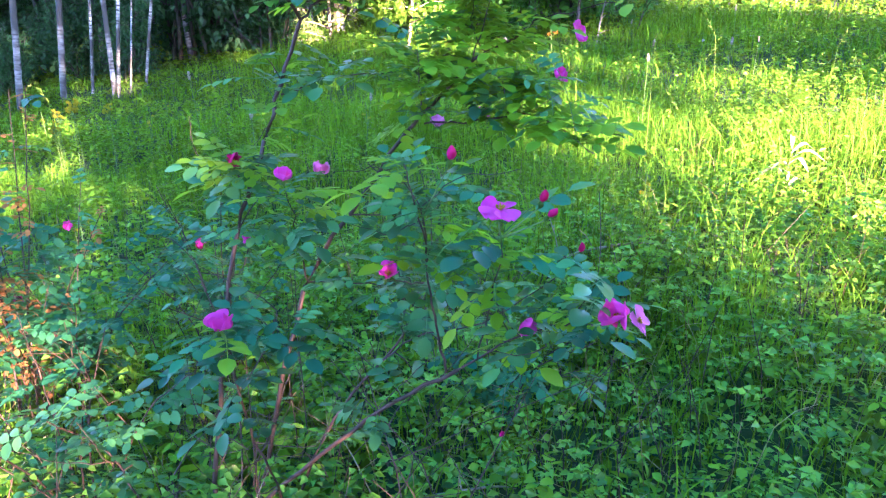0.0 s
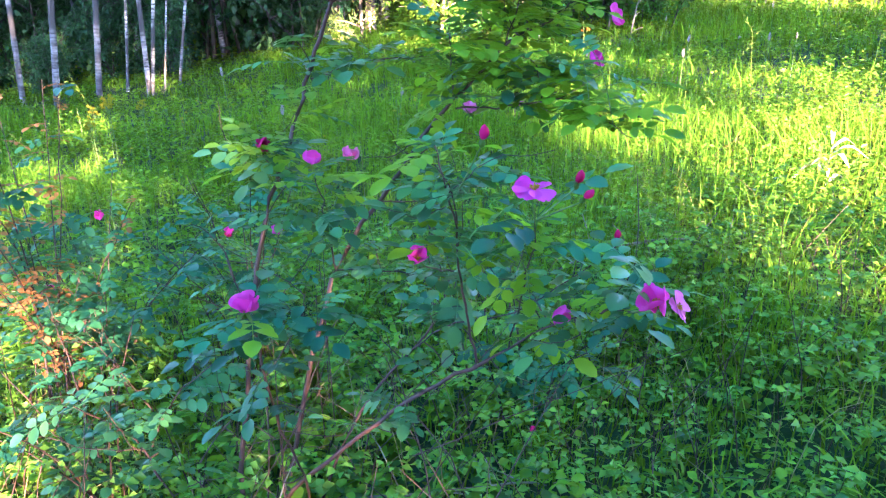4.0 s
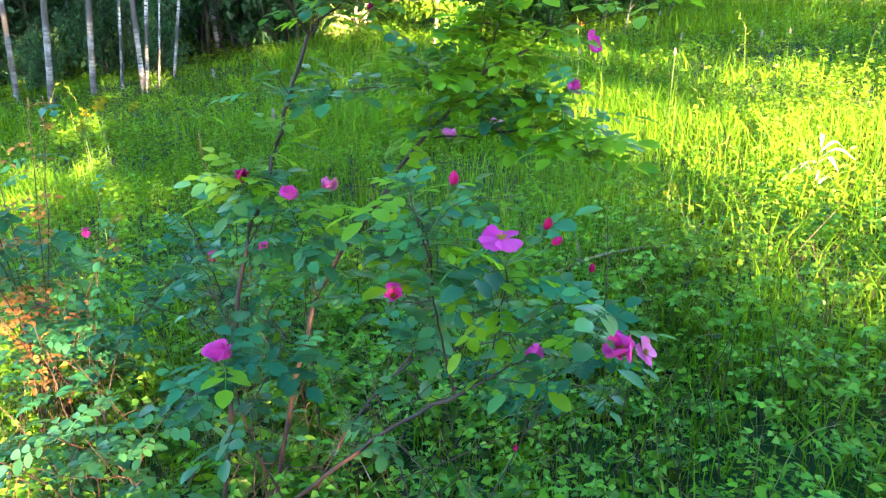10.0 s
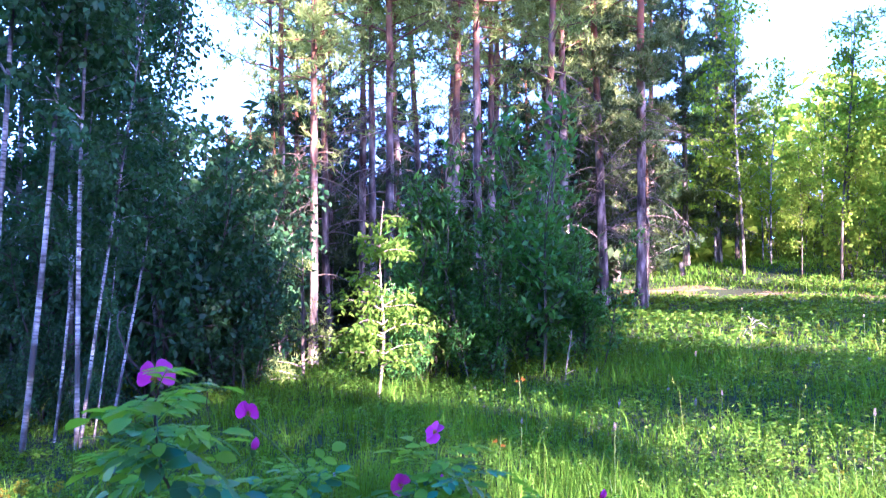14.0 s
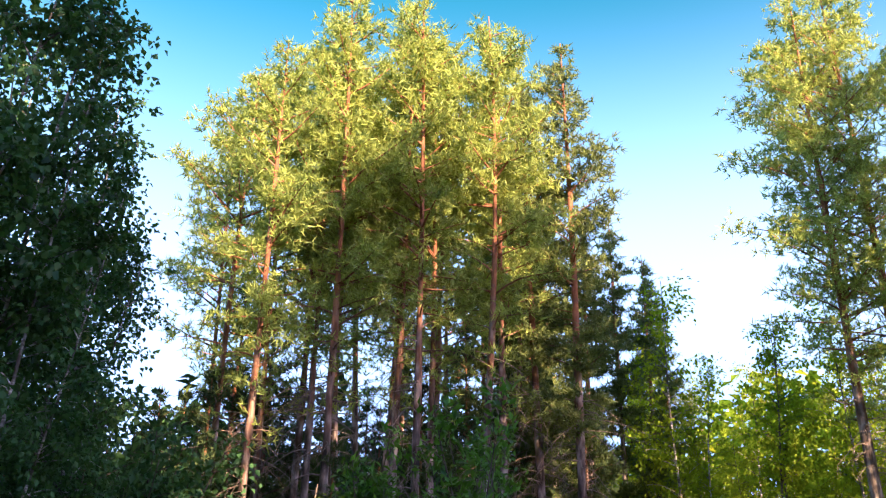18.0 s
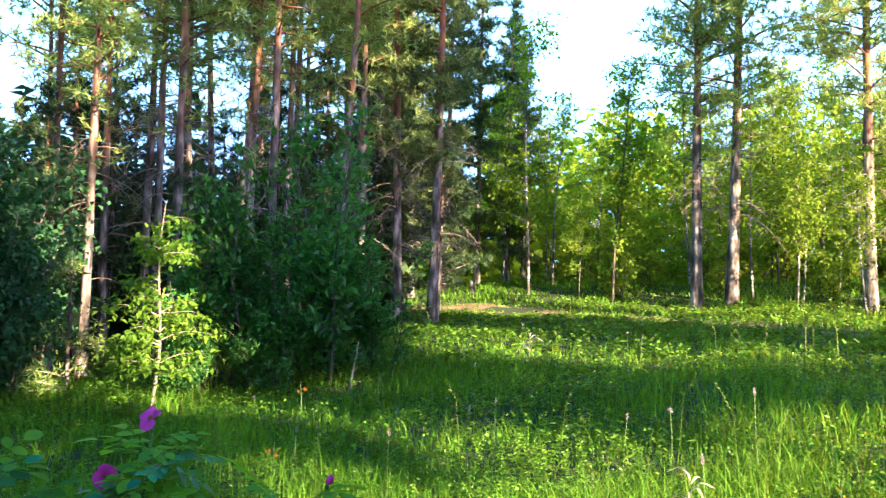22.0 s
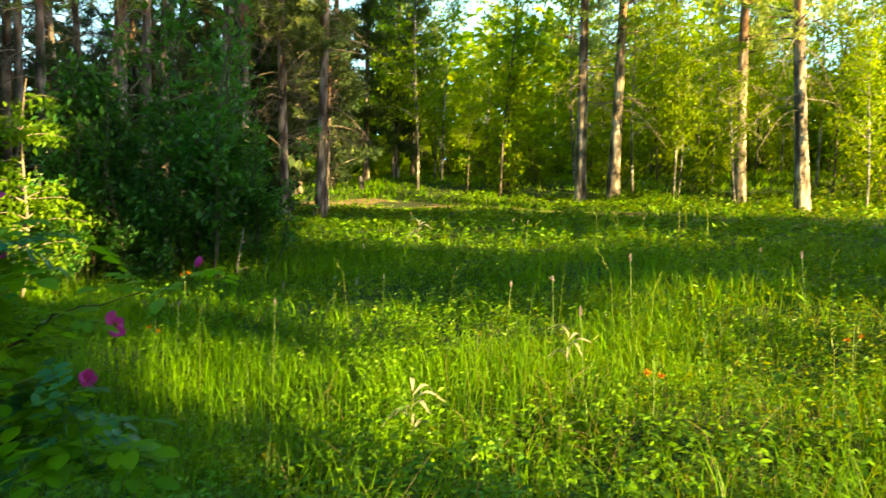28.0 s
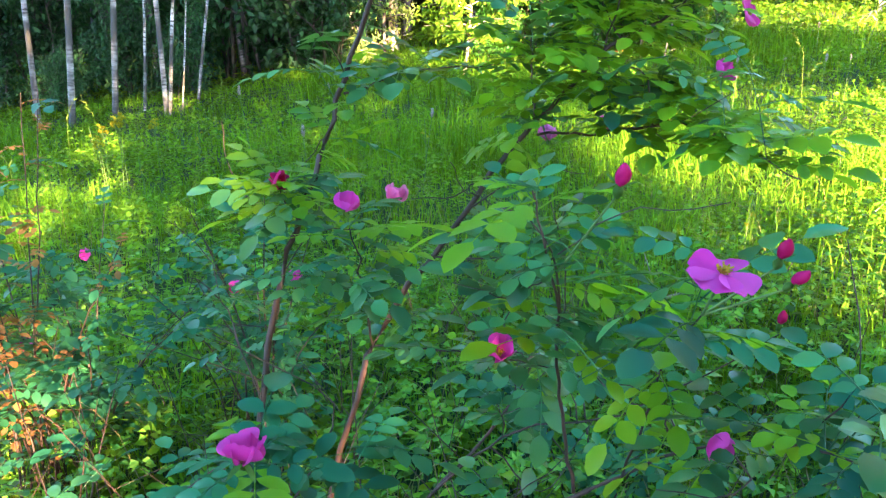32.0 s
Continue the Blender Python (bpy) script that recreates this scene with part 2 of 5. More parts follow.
M = {
    "pine_bark": pine_bark(),
    "birch_bark": birch_bark(),
    "grey_bark": surface("grey_bark", [(0.3, (0.05, 0.045, 0.035)), (0.7, (0.2, 0.18, 0.14))], 9, 5, 0.85, 0.6, 0.01, (1, 1, 0.4)),
    "dead_wood": surface("dead_wood", [(0.3, (0.14, 0.12, 0.1)), (0.7, (0.4, 0.35, 0.3))], 14, 4, 0.85, 0.4, 0.004, (1, 1, 0.4)),
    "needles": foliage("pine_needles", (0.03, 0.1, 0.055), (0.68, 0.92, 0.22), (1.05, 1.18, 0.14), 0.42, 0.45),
    # darker copy of the pine needles, with the stand's shade put into the colour
    "edge_needles_in_shade": foliage("shaded_needles", (0.022, 0.065, 0.042), (0.36, 0.5, 0.15), (0.55, 0.64, 0.1), 0.32, 0.45),
    # needles of the low cone pines; deep understory shade is put into the colour
    "deep_shade": foliage("deep_shade_needles", (0.016, 0.055, 0.036), (0.16, 0.25, 0.09), (0.28, 0.34, 0.05), 0.22, 0.5),
    "birch_leaf": foliage("birch_leaves", (0.012, 0.07, 0.042), (0.14, 0.36, 0.12), (0.26, 0.46, 0.04), 0.32, shine=0.3),
    "young_leaf": foliage("young_tree_leaves", (0.045, 0.15, 0.004), (0.52, 0.8, 0.018), (0.92, 1.12, 0.01), 0.48),
    "willow_leaf": foliage("thicket_leaves", (0.006, 0.05, 0.014), (0.18, 0.54, 0.075), (0.42, 0.8, 0.02), 0.36, 0.36, shine=0.5, span=0.34),
    "rowan_leaf": foliage("sapling_leaves", (0.1, 0.25, 0.016), (0.3, 0.52, 0.025), (0.5, 0.72, 0.018), 0.5),
    "grass": foliage("meadow_grass", (0.014, 0.085, 0.002), (0.28, 0.6, 0.01), (0.72, 0.86, 0.008), 0.36, 0.4, patch=0.9, vary=0.45, span=0.24),
    "herb": foliage("meadow_herbs", (0.014, 0.075, 0.004), (0.27, 0.56, 0.016), (0.74, 0.84, 0.006), 0.36, 0.38, patch=0.7, shine=0.22, vary=0.8, span=0.34),
    # teal, with the sky's reflection on the leaves put into the colour
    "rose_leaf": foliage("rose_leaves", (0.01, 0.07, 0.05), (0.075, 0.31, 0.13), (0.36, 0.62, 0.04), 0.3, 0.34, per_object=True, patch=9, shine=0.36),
    # fresh yellow-green leaves, with sun shining through them put into the colour
    "sunlit_fresh_leaf": foliage("sunlit_fresh_rose_leaves", (0.13, 0.33, 0.008), (0.42, 0.72, 0.02), (0.9, 1.15, 0.012), 0.5, 0.34, per_object=True, patch=9, shine=0.3),
    "leaf_mass": foliage("rose_leaf_mass", (0.018, 0.1, 0.06), (0.15, 0.44, 0.14), (0.45, 0.7, 0.03), 0.32, 0.3, patch=9, shine=0.5),
    "low_rose_leaf": foliage("low_rose_leaves", (0.025, 0.11, 0.015), (0.34, 0.7, 0.06), (0.5, 0.75, 0.02), 0.34, 0.34, patch=2.5, shine=0.3),
    "red_leaf": foliage("reddish_young_leaves", (0.32, 0.15, 0.06), (0.7, 0.34, 0.12), (0.9, 0.45, 0.1), 0.4, 0.45, per_object=True, patch=9),
    "petal": foliage("rose_petals", (0.95, 0.035, 0.55), (1.25, 0.16, 0.9), (1.4, 0.22, 1.0), 0.35, 0.5, per_object=True, patch=25),
    "pale_petal": foliage("pale_rose_petals", (1.05, 0.16, 0.72), (1.35, 0.4, 1.0), (1.45, 0.5, 1.05), 0.35, 0.5, per_object=True, patch=25),
    "deep_petal": foliage("deep_rose_petals", (0.62, 0.01, 0.14), (1.0, 0.03, 0.34), (1.3, 0.05, 0.4), 0.3, 0.5, per_object=True, patch=25),
    "stamen": foliage("stamens", (0.7, 0.4, 0.03), (0.9, 0.65, 0.1), (0.9, 0.7, 0.1), 0.2),
    "sepal": foliage("sepals", (0.06, 0.16, 0.03), (0.16, 0.3, 0.06), (0.3, 0.5, 0.05), 0.3),
    "rose_stem": surface("rose_stems", [(0.3, (0.03, 0.016, 0.014)), (0.7, (0.1, 0.045, 0.038))], 22, 4, 0.6, 0.4, 0.002),
    "green_stem": surface("green_stems", [(0.3, (0.09, 0.17, 0.035)), (0.7, (0.2, 0.32, 0.08))], 20, 3, 0.6, 0.2, 0.001),
    "yellow": foliage("yellow_blossom", (0.5, 0.44, 0.01), (0.72, 0.66, 0.02), (0.75, 0.7, 0.02), 0.35),
    "spike": foliage("pale_pink_blossom", (0.55, 0.42, 0.48), (0.85, 0.78, 0.8), (0.9, 0.8, 0.85), 0.3),
    "orange": foliage("orange_blossom", (0.7, 0.25, 0.02), (0.85, 0.4, 0.03), (0.9, 0.45, 0.05), 0.3),
    "straw": foliage("dry_stalks", (0.14, 0.26, 0.03), (0.36, 0.46, 0.08), (0.5, 0.6, 0.08), 0.35),
    "straw_old": foliage("old_stalks", (0.2, 0.14, 0.06), (0.62, 0.52, 0.26), (0.6, 0.5, 0.2), 0.25),
    "dry_leaf": foliage("dry_pale_leaves", (0.5, 0.5, 0.38), (0.74, 0.74, 0.6), (0.6, 0.6, 0.42), 0.3),
    "soil": surface("meadow_soil", [(0.3, (0.012, 0.018, 0.004)), (0.55, (0.016, 0.045, 0.006)), (0.75, (0.04, 0.07, 0.012))], 1.3, 9, 0.95, 0.7, 0.05),
    "sand": surface("track_sand", [(0.3, (0.04, 0.07, 0.012)), (0.45, (0.17, 0.13, 0.06)), (0.75, (0.32, 0.25, 0.14))], 1.1, 8, 0.95, 0.7, 0.03),
}


# ---------------------------------------------------------------- mesh helpers
def quick_mesh(name, V, F, mat, smooth=False):
    """A mesh from an array of points and an array of faces that all have the same number of corners."""
    V, F = np.asarray(V, np.float32), np.asarray(F, np.int32)
    me = bpy.data.meshes.new(name)
    n, k = F.shape
    me.vertices.add(len(V))
    me.vertices.foreach_set("co", V.ravel())
    me.loops.add(n * k)
    me.loops.foreach_set("vertex_index", F.ravel())
    me.polygons.add(n)
    me.polygons.foreach_set("loop_start", np.arange(0, n * k, k, dtype=np.int32))
    me.polygons.foreach_set("loop_total", np.full(n, k, np.int32))
    if smooth:
        me.polygons.foreach_set("use_smooth", np.ones(n, bool))
    me.update(calc_edges=True)
    me.validate()
    me.materials.append(mat)
    return me


class Pile:
    """Gathers pieces of one mesh."""

    def __init__(self):
        self.v, self.f, self.n = [], [], 0

    def put(self, V, F):
        self.v.append(np.asarray(V, float).reshape(-1, 3))
        self.f.append(np.asarray(F, int) + self.n)
        self.n += len(self.v[-1])
        return self

    def mesh(self, name, mat, smooth=False):
        return quick_mesh(name, np.concatenate(self.v), np.concatenate(self.f), mat, smooth)


def part(name, me, parent=None, label="", m=None):
    ob = new(name, me)
    if parent is not None:
        ob.parent = parent
    if m is not None:
        ob.matrix_basis = m
    return tagged(ob, label)


def spline(points, n):
    """A smooth line of n points through the given ones."""
    P = np.array(points, float)
    P = np.vstack([2 * P[0] - P[1], P, 2 * P[-1] - P[-2]])
    out = []
    for u in np.linspace(0, len(P) - 3 - 1e-6, n):
        i = int(u)
        t = u - i
        a, b, c, d = P[i:i + 4]
        out.append(0.5 * (2 * b + (c - a) * t + (2 * a - 5 * b + 4 * c - d) * t * t + (3 * b - a - 3 * c + d) * t ** 3))
    return np.array(out)


def tube(line, radii, sides=6):
    """Points and quads of a round stem along a line."""
    L = np.array(line, float)
    n = len(L)
    R = np.broadcast_to(np.asarray(radii, float), (n,)) if np.ndim(radii) < 1 or len(np.atleast_1d(radii)) == n else np.interp(np.linspace(0, 1, n), np.linspace(0, 1, len(radii)), radii)
    T = np.gradient(L, axis=0)
    T /= np.linalg.norm(T, axis=1, keepdims=True) + 1e-9
    ref = np.where(np.abs(T[:, 2:3]) > 0.9, np.array([[1.0, 0, 0]]), np.array([[0, 0, 1.0]]))
    A = np.cross(T, ref)
    A /= np.linalg.norm(A, axis=1, keepdims=True) + 1e-9
    B = np.cross(T, A)
    ang = np.linspace(0, 2 * np.pi, sides, endpoint=False)
    V = (L[:, None] + R[:, None, None] * (np.cos(ang)[None, :, None] * A[:, None] + np.sin(ang)[None, :, None] * B[:, None])).reshape(-1, 3)
    i, j = np.meshgrid(np.arange(n - 1), np.arange(sides), indexing="ij")
    a = (i * sides + j).ravel()
    b = (i * sides + (j + 1) % sides).ravel()
    return V, np.stack([a, b, b + sides, a + sides], 1)


def unit(A):
    return A / (np.linalg.norm(A, axis=-1, keepdims=True) + 1e-9)


def leaves(rng, C, D, length, width, fold=0.25):
    """Leaves as folded diamonds: centres C, ways D; two triangles a side of the midrib are joined at it."""
    n = len(C)
    D = unit(D)
    S = unit(np.cross(D, rng.normal(0, 1, (n, 3)) * 0.6 + np.array([0, 0, 1.0])))
    N = np.cross(S, D)
    L = (length * rng.uniform(0.7, 1.25, n))[:, None]
    W = L * width
    base, tip = C - D * L * 0.5, C + D * L * 0.5 - N * L * 0.12
    lf, rt = C - D * L * 0.06 + S * W * 0.5 + N * W * fold, C - D * L * 0.06 - S * W * 0.5 + N * W * fold
    V = np.stack([base, lf, tip, rt], 1).reshape(-1, 3)
    k = np.arange(n) * 4
    F = np.concatenate([np.stack([k, k + 2, k + 1], 1), np.stack([k, k + 3, k + 2], 1)])
    return V, F


def land(x, y):
    """Height of the ground: falls to the birches, rises gently to the track."""
    x, y = np.asarray(x, float), np.asarray(y, float)
    side = np.where(x < 0, 0.1 * x / (1 + 0.02 * np.abs(x)), 0.065 * x / (1 + 0.012 * np.abs(x)))
    back = 0.021 * np.clip(y - 8, 0, 45) * (0.3 + 0.7 / (1 + np.exp(-np.clip(x - 1, -30, 30) * 0.8)))
    far = np.exp(-((np.hypot(x, y) / 120) ** 2))
    u = np.clip((np.hypot(x, y) - 29) / 9, 0, 1)
    bank = 1.0 * u * u * (3 - 2 * u) * np.clip((x - 3) / 5, 0, 1) * (y > 0)
    rough = 0.05 * np.sin(x * 0.9 + 1.3) * np.cos(y * 0.7) + 0.03 * np.sin(x * 2.3 + y * 1.7)
    return (side + back + bank) * far + rough - 0.02


def ground_z(x, y):
    return float(land(x, y))

# ---------------------------------------------------------------- ground
def ground_sheet():
    radii = np.concatenate([[0.01], np.geomspace(0.5, 90, 90), np.geomspace(110, 2500, 14)])
    ang = np.linspace(0, 2 * np.pi, 160, endpoint=False)
    X, Y = radii[:, None] * np.cos(ang), radii[:, None] * np.sin(ang)
    V = np.stack([X, Y, land(X, Y)], 2).reshape(-1, 3)
    i, j = np.meshgrid(np.arange(len(radii) - 1), np.arange(len(ang)), indexing="ij")
    a = (i * len(ang) + j).ravel()
    b = (i * len(ang) + (j + 1) % len(ang)).ravel()
    return quick_mesh("ground", V, np.stack([a, a + len(ang), b + len(ang), b], 1), M["soil"], True)


tagged(part("ground", ground_sheet()), "green mossy soil under meadow grass", "ground", kind="structure")

TRACK = spline([(-2, 35), (4, 32), (9.0, 30), (11.5, 28), (13.2, 25), (13.9, 20), (14.4, 15), (17, 10.5), (25, 5), (40, -2)], 60)[:, :2]


def track_sheet():
    """A sandy track, two wheel ruts wide, lying on the ground."""
    T = unit(np.gradient(TRACK, axis=0))
    S = np.stack([-T[:, 1], T[:, 0]], 1)
    rng = np.random.default_rng(5)
    rows = []
    for k, u in enumerate(np.linspace(-1, 1, 9)):
        w = 1.15 + 0.25 * np.sin(np.arange(60) * 0.8 + (0 if u < 0 else 2))
        P = TRACK + S * (u * w * (0.25 + 0.55 * np.exp(-((TRACK[:, 0] - 9.8) / 2.2) ** 2)))[:, None]
        lift = 0.025 + 0.015 * np.cos(u * math.pi * 2) + rng.uniform(-0.01, 0.01, 60) - 0.05 * (abs(u) == 1)
        rows.append(np.column_stack([P, land(P[:, 0], P[:, 1]) + lift]))
    V = np.stack(rows, 1).reshape(-1, 3)
    i, j = np.meshgrid(np.arange(59), np.arange(8), indexing="ij")
    a = (i * 9 + j).ravel()
    return quick_mesh("track", V, np.stack([a, a + 9, a + 10, a + 1], 1), M["sand"], True)


tagged(part("dirt_track", track_sheet()), "sandy dirt track along the edge of the wood", "track", kind="structure")


# ---------------------------------------------------------------- trees
def limb_line(rng, start, az, length, rise, sag, n=6):
    """A limb that leaves the trunk at an angle and bends."""
    t = np.linspace(0, 1, n)
    out = np.array([math.cos(az), math.sin(az), 0])
    side = np.array([-math.sin(az), math.cos(az), 0])
    wob = rng.normal(0, 0.05, 2) * length
    return start + out * (t * length)[:, None] + np.array([0, 0, 1.0]) * ((rise * t - sag * t * t) * length)[:, None] + side * (np.sin(t * 3) * wob[0])[:, None] + np.array([0, 0, 1.0]) * (np.sin(t * 5) * wob[1] * 0.5)[:, None]


def needle_tufts(rng, C, D, per, length, width):
    """Tufts of needles: thin triangles that fan out from each twig's end."""
    n = len(C)
    C = np.repeat(C, per, 0)
    D = unit(np.repeat(D, per, 0) * 0.55 + rng.normal(0, 1, (n * per, 3)) * 0.62 + np.array([0, 0, 0.22]))
    L = length * rng.uniform(0.7, 1.2, (n * per, 1))
    S = unit(np.cross(D, rng.normal(0, 1, (n * per, 3)))) * width
    C = C + rng.normal(0, 0.035, C.shape)
    V = np.stack([C - S * 0.62, C + S * 0.62, C + D * L], 1).reshape(-1, 3)
    k = np.arange(n * per) * 3
    return V, np.stack([k, k + 1, k + 2], 1)


def pine(seed, H=18.0, r0=0.17, base=0.42, spread=2.3, tufts=900, dead=7, per=9, cone=0.0, coarse=1.0, full=0.75, mat="needles", sparse=1.0):
    """Scots pine: tapered stem, whorled limbs, bare dead branches low down, a crown of needle tufts."""
    rng = np.random.default_rng(seed)
    top = bpy.data.objects.new("pine_tree", None)
    scene.collection.objects.link(top)
    t = np.linspace(0, 1, 16)
    bend = rng.normal(0, 0.012, 2) * H
    stem = np.column_stack([bend[0] * np.sin(t * 2.2), bend[1] * np.sin(t * 2.7), -0.15 + t * (H + 0.15)])
    rad = r0 * (1 - 0.86 * t ** 1.15) + 0.09 * r0 * np.exp(-t * 40) * 4
    V, F = tube(stem, rad, 10)
    V = V + rng.normal(0, 0.012, V.shape) * (V[:, 2:3] < H * 0.8)
    part("trunk", quick_mesh("pine_trunk", V, F, M["pine_bark"], True), top)
    at = lambda z: np.array([np.interp(z, stem[:, 2], stem[:, 0]), np.interp(z, stem[:, 2], stem[:, 1]), z])
    limbs, C, D = Pile(), [], []
    z = base * H
    while z < H * 0.985:
        u = (z - base * H) / (H * (1 - base))
        shape = (1 - u) ** full * (0.3 + 0.7 * min(1, u * 2.6)) if cone == 0 else (1 - u) ** 0.9
        for k in range(int(rng.integers(2, 5))):
            length = max(0.3, spread * shape * rng.uniform(0.55, 1.2))
            az = rng.uniform(0, 2 * math.pi)
            L = limb_line(rng, at(z + rng.uniform(-0.25, 0.25)), az, length, rng.uniform(0.1, 0.5) + 0.5 * u, rng.uniform(0.05, 0.3))
            limbs.put(*tube(L, [0.014 + 0.013 * length, 0.005], 3))
            m = max(3, int(tufts * length / (spread * 34) * (sparse + (1 - sparse) * min(1, 2 * u))))
            s = rng.uniform(0.22 * (1 - u), 1.0, m) ** 0.75
            P = np.stack([np.interp(s, np.linspace(0, 1, len(L)), L[:, c]) for c in range(3)], 1)
            off = rng.normal(0, 1, (m, 3)) * np.array([0.26, 0.26, 0.12]) * (0.4 + 0.28 * length)
            C.append(P + off)
            D.append(off + (L[-1] - L[0]) * 0.15 / max(length, 0.3) + np.array([0, 0, 0.12]))
        z += rng.uniform(0.4, 0.75)
    tagged(part("branchwork", limbs.mesh("pine_limbs", M["pine_bark"]), top), kind="stuff")
    V, F = needle_tufts(rng, np.concatenate(C), np.concatenate(D), per, 0.24 * coarse, 0.036 * coarse)
    part("crown", quick_mesh("pine_crown", V, F, M[mat]), top)
    for k in range(dead):
        z = H * rng.uniform(0.12, base + 0.05)
        length = rng.uniform(0.6, 1.9)
        p = Pile()
        L = limb_line(rng, at(z), rng.uniform(0, 6.28), length, rng.uniform(-0.1, 0.3), rng.uniform(0.3, 0.8))
        p.put(*tube(L, [0.02, 0.005], 4))
        for q in range(9):
            i = int(rng.integers(2, 6))
            way = unit(rng.normal(0, 1, 3) + np.array([0, 0, -0.5])) * rng.uniform(0.2, 0.5)
            p.put(*tube(np.array([L[i], L[i] + way * 0.6, L[i] + way + np.array([0, 0, -0.08])]), [0.007, 0.003], 3))
        part("dead_branch", p.mesh("pine_dead_branch", M["dead_wood"]), top, "bare grey dead branch")
    return top


def broadleaf(name, seed, H, r0, base, spread, count, leaf, width, bark, leafmat, stems=1, rise=0.9, droop=0.3, lean=0.02, curtain=0.16, splay=1.0, hang=-0.15, many=30):
    """A deciduous tree or shrub: one or more stems, limbs and a crown of single leaves."""
    rng = np.random.default_rng(seed)
    top = bpy.data.objects.new(name, None)
    scene.collection.objects.link(top)
    limbs, C, D = Pile(), [], []
    share = count // stems
    for s in range(stems):
        h = H * (1 if s == 0 else rng.uniform(0.6, 0.98))
        t = np.linspace(0, 1, 14)
        a = rng.uniform(0, 6.28)
        lean_s = lean * h + (0 if stems == 1 else rng.uniform(0.1, 0.32) * h * splay)
        foot = np.zeros(2) if s == 0 else rng.normal(0, 0.22, 2)
        stem = np.column_stack([foot[0] + math.cos(a) * lean_s * t ** 1.2 + 0.05 * np.sin(t * 7 + a), foot[1] + math.sin(a) * lean_s * t ** 1.2 + 0.05 * np.cos(t * 6 + a), -0.12 + t * (h + 0.12)])
        part("trunk" if stems == 1 else "stem", quick_mesh(name + "_stem", *tube(stem, r0 * (1 if s == 0 else 0.7) * (1 - 0.88 * t) + 0.004, 8), bark, True), top)
        nl = max(8, int(many / stems + 8))
        for k in range(nl):
            u = rng.uniform(0, 1) ** 0.9
            z = h * (base + (0.97 - base) * u)
            st = np.array([np.interp(z, stem[:, 2], stem[:, c]) for c in range(3)])
            length = spread * (0.35 + 0.75 * (1 - u) ** 0.7 * min(1, 0.45 + u * 2.2)) * rng.uniform(0.6, 1.15)
            L = limb_line(rng, st, rng.uniform(0, 6.28), length, rise * rng.uniform(0.6, 1.2), droop * rng.uniform(0.5, 1.6))
            limbs.put(*tube(L, [0.008 + 0.01 * length, 0.003], 3))
            m = max(6, int(share * length / (nl * spread * 0.72)))
            v = rng.uniform(0.12, 1.02, m)
            P = np.stack([np.interp(v, np.linspace(0, 1, len(L)), L[:, c]) for c in range(3)], 1)
            twig = rng.integers(0, 7, m)
            ways = unit(rng.normal(0, 1, (7, 3)))[twig] * rng.uniform(0, 1, (m, 1)) * curtain * 2.4 * (0.4 + 0.6 * spread)
            off = ways + rng.normal(0, curtain * 0.4, (m, 3))
            C.append(P + off - np.array([0, 0, 0.05]))
            D.append(off + rng.normal(0, 0.5, (m, 3)) * curtain * 2 + np.array([0, 0, hang]))
    tagged(part("branchwork", limbs.mesh(name + "_limbs", bark), top), kind="stuff")
    V, F = leaves(rng, np.concatenate(C), np.concatenate(D), leaf, width)
    part("crown", quick_mesh(name + "_crown", V, F, leafmat), top)
    return top


def plant(kinds, rng, x, y, size=1.0, turn=None, tilt=(0, 0), lift=0.0):
    """Sets one of the built kinds, or a copy of it, on the ground."""
    if isinstance(kinds, list):
        fresh = [k for k in kinds if not k.get("placed")]
        src = fresh[0] if fresh else kinds[int(rng.integers(0, len(kinds)))]
    else:
        src = kinds
    m = pose(x, y, ground_z(x, y) + lift, tilt[0], tilt[1], rng.uniform(0, 360) if turn is None else turn) @ Matrix.Scale(size, 4)
    if not src.get("placed"):
        src["placed"] = 1
        src.matrix_basis = m
        return src
    made = copy_thing(src, Matrix.Identity(4))
    made.matrix_basis = m
    return made


rng = np.random.default_rng(11)
PINES = [pine(s, 18.0, 0.122, b, sp, 2300, 10, 7, 0.0, 1.05, 0.5, sparse=0.1) for s, b, sp in ((1, 0.3, 2.8), (2, 0.36, 3.0), (3, 0.33, 2.7))]
UNSEEN_PINES = [pine(s, 18.0, 0.16, b, sp, 700, 1, 5, 0.0, 2.2, 0.4) for s, b, sp in ((4, 0.27, 2.4), (5, 0.3, 2.3))]
SHADE_PINES = [pine(s, 18.0, 0.16, 0.46, 2.3, 850, 1, 5, 0.0, 2.2, 0.4) for s in (14, 15)]
BIG_PINES = [pine(s, 22.0, 0.2, 0.24, 4.7, 3500, 18, 8, 0.0, 1.1, 0.5, sparse=0.3) for s in (7, 8)]
# its needle colour is darkened to stand in for understory shade
CONE_PINE = pine(12, 14.0, 0.15, 0.1, 2.9, 1500, 2, 7, cone=1.0, coarse=1.45, mat="deep_shade")
# edge and dense pines wear the needle colour that is darkened for shade
EDGE_PINES = [pine(s, 19.0, 0.16, 0.26, 2.7, 2300, 34, 8, 0.0, 1.0, 0.6, mat="edge_needles_in_shade") for s in (21, 22)]
DENSE_PINES = [pine(s, 16.0, 0.14, 0.1, 2.7, 2300, 6, 8, 0.0, 1.35, 0.75, mat="edge_needles_in_shade") for s in (24, 25)]
for p in PINES + DENSE_PINES + UNSEEN_PINES + SHADE_PINES + BIG_PINES + EDGE_PINES:
    tagged(p, "tall Scots pine with grey lower and orange upper bark", "tree", "pines of the wood")
tagged(CONE_PINE, "cone-shaped green pine branched almost to the ground", "tree", "pines of the wood")

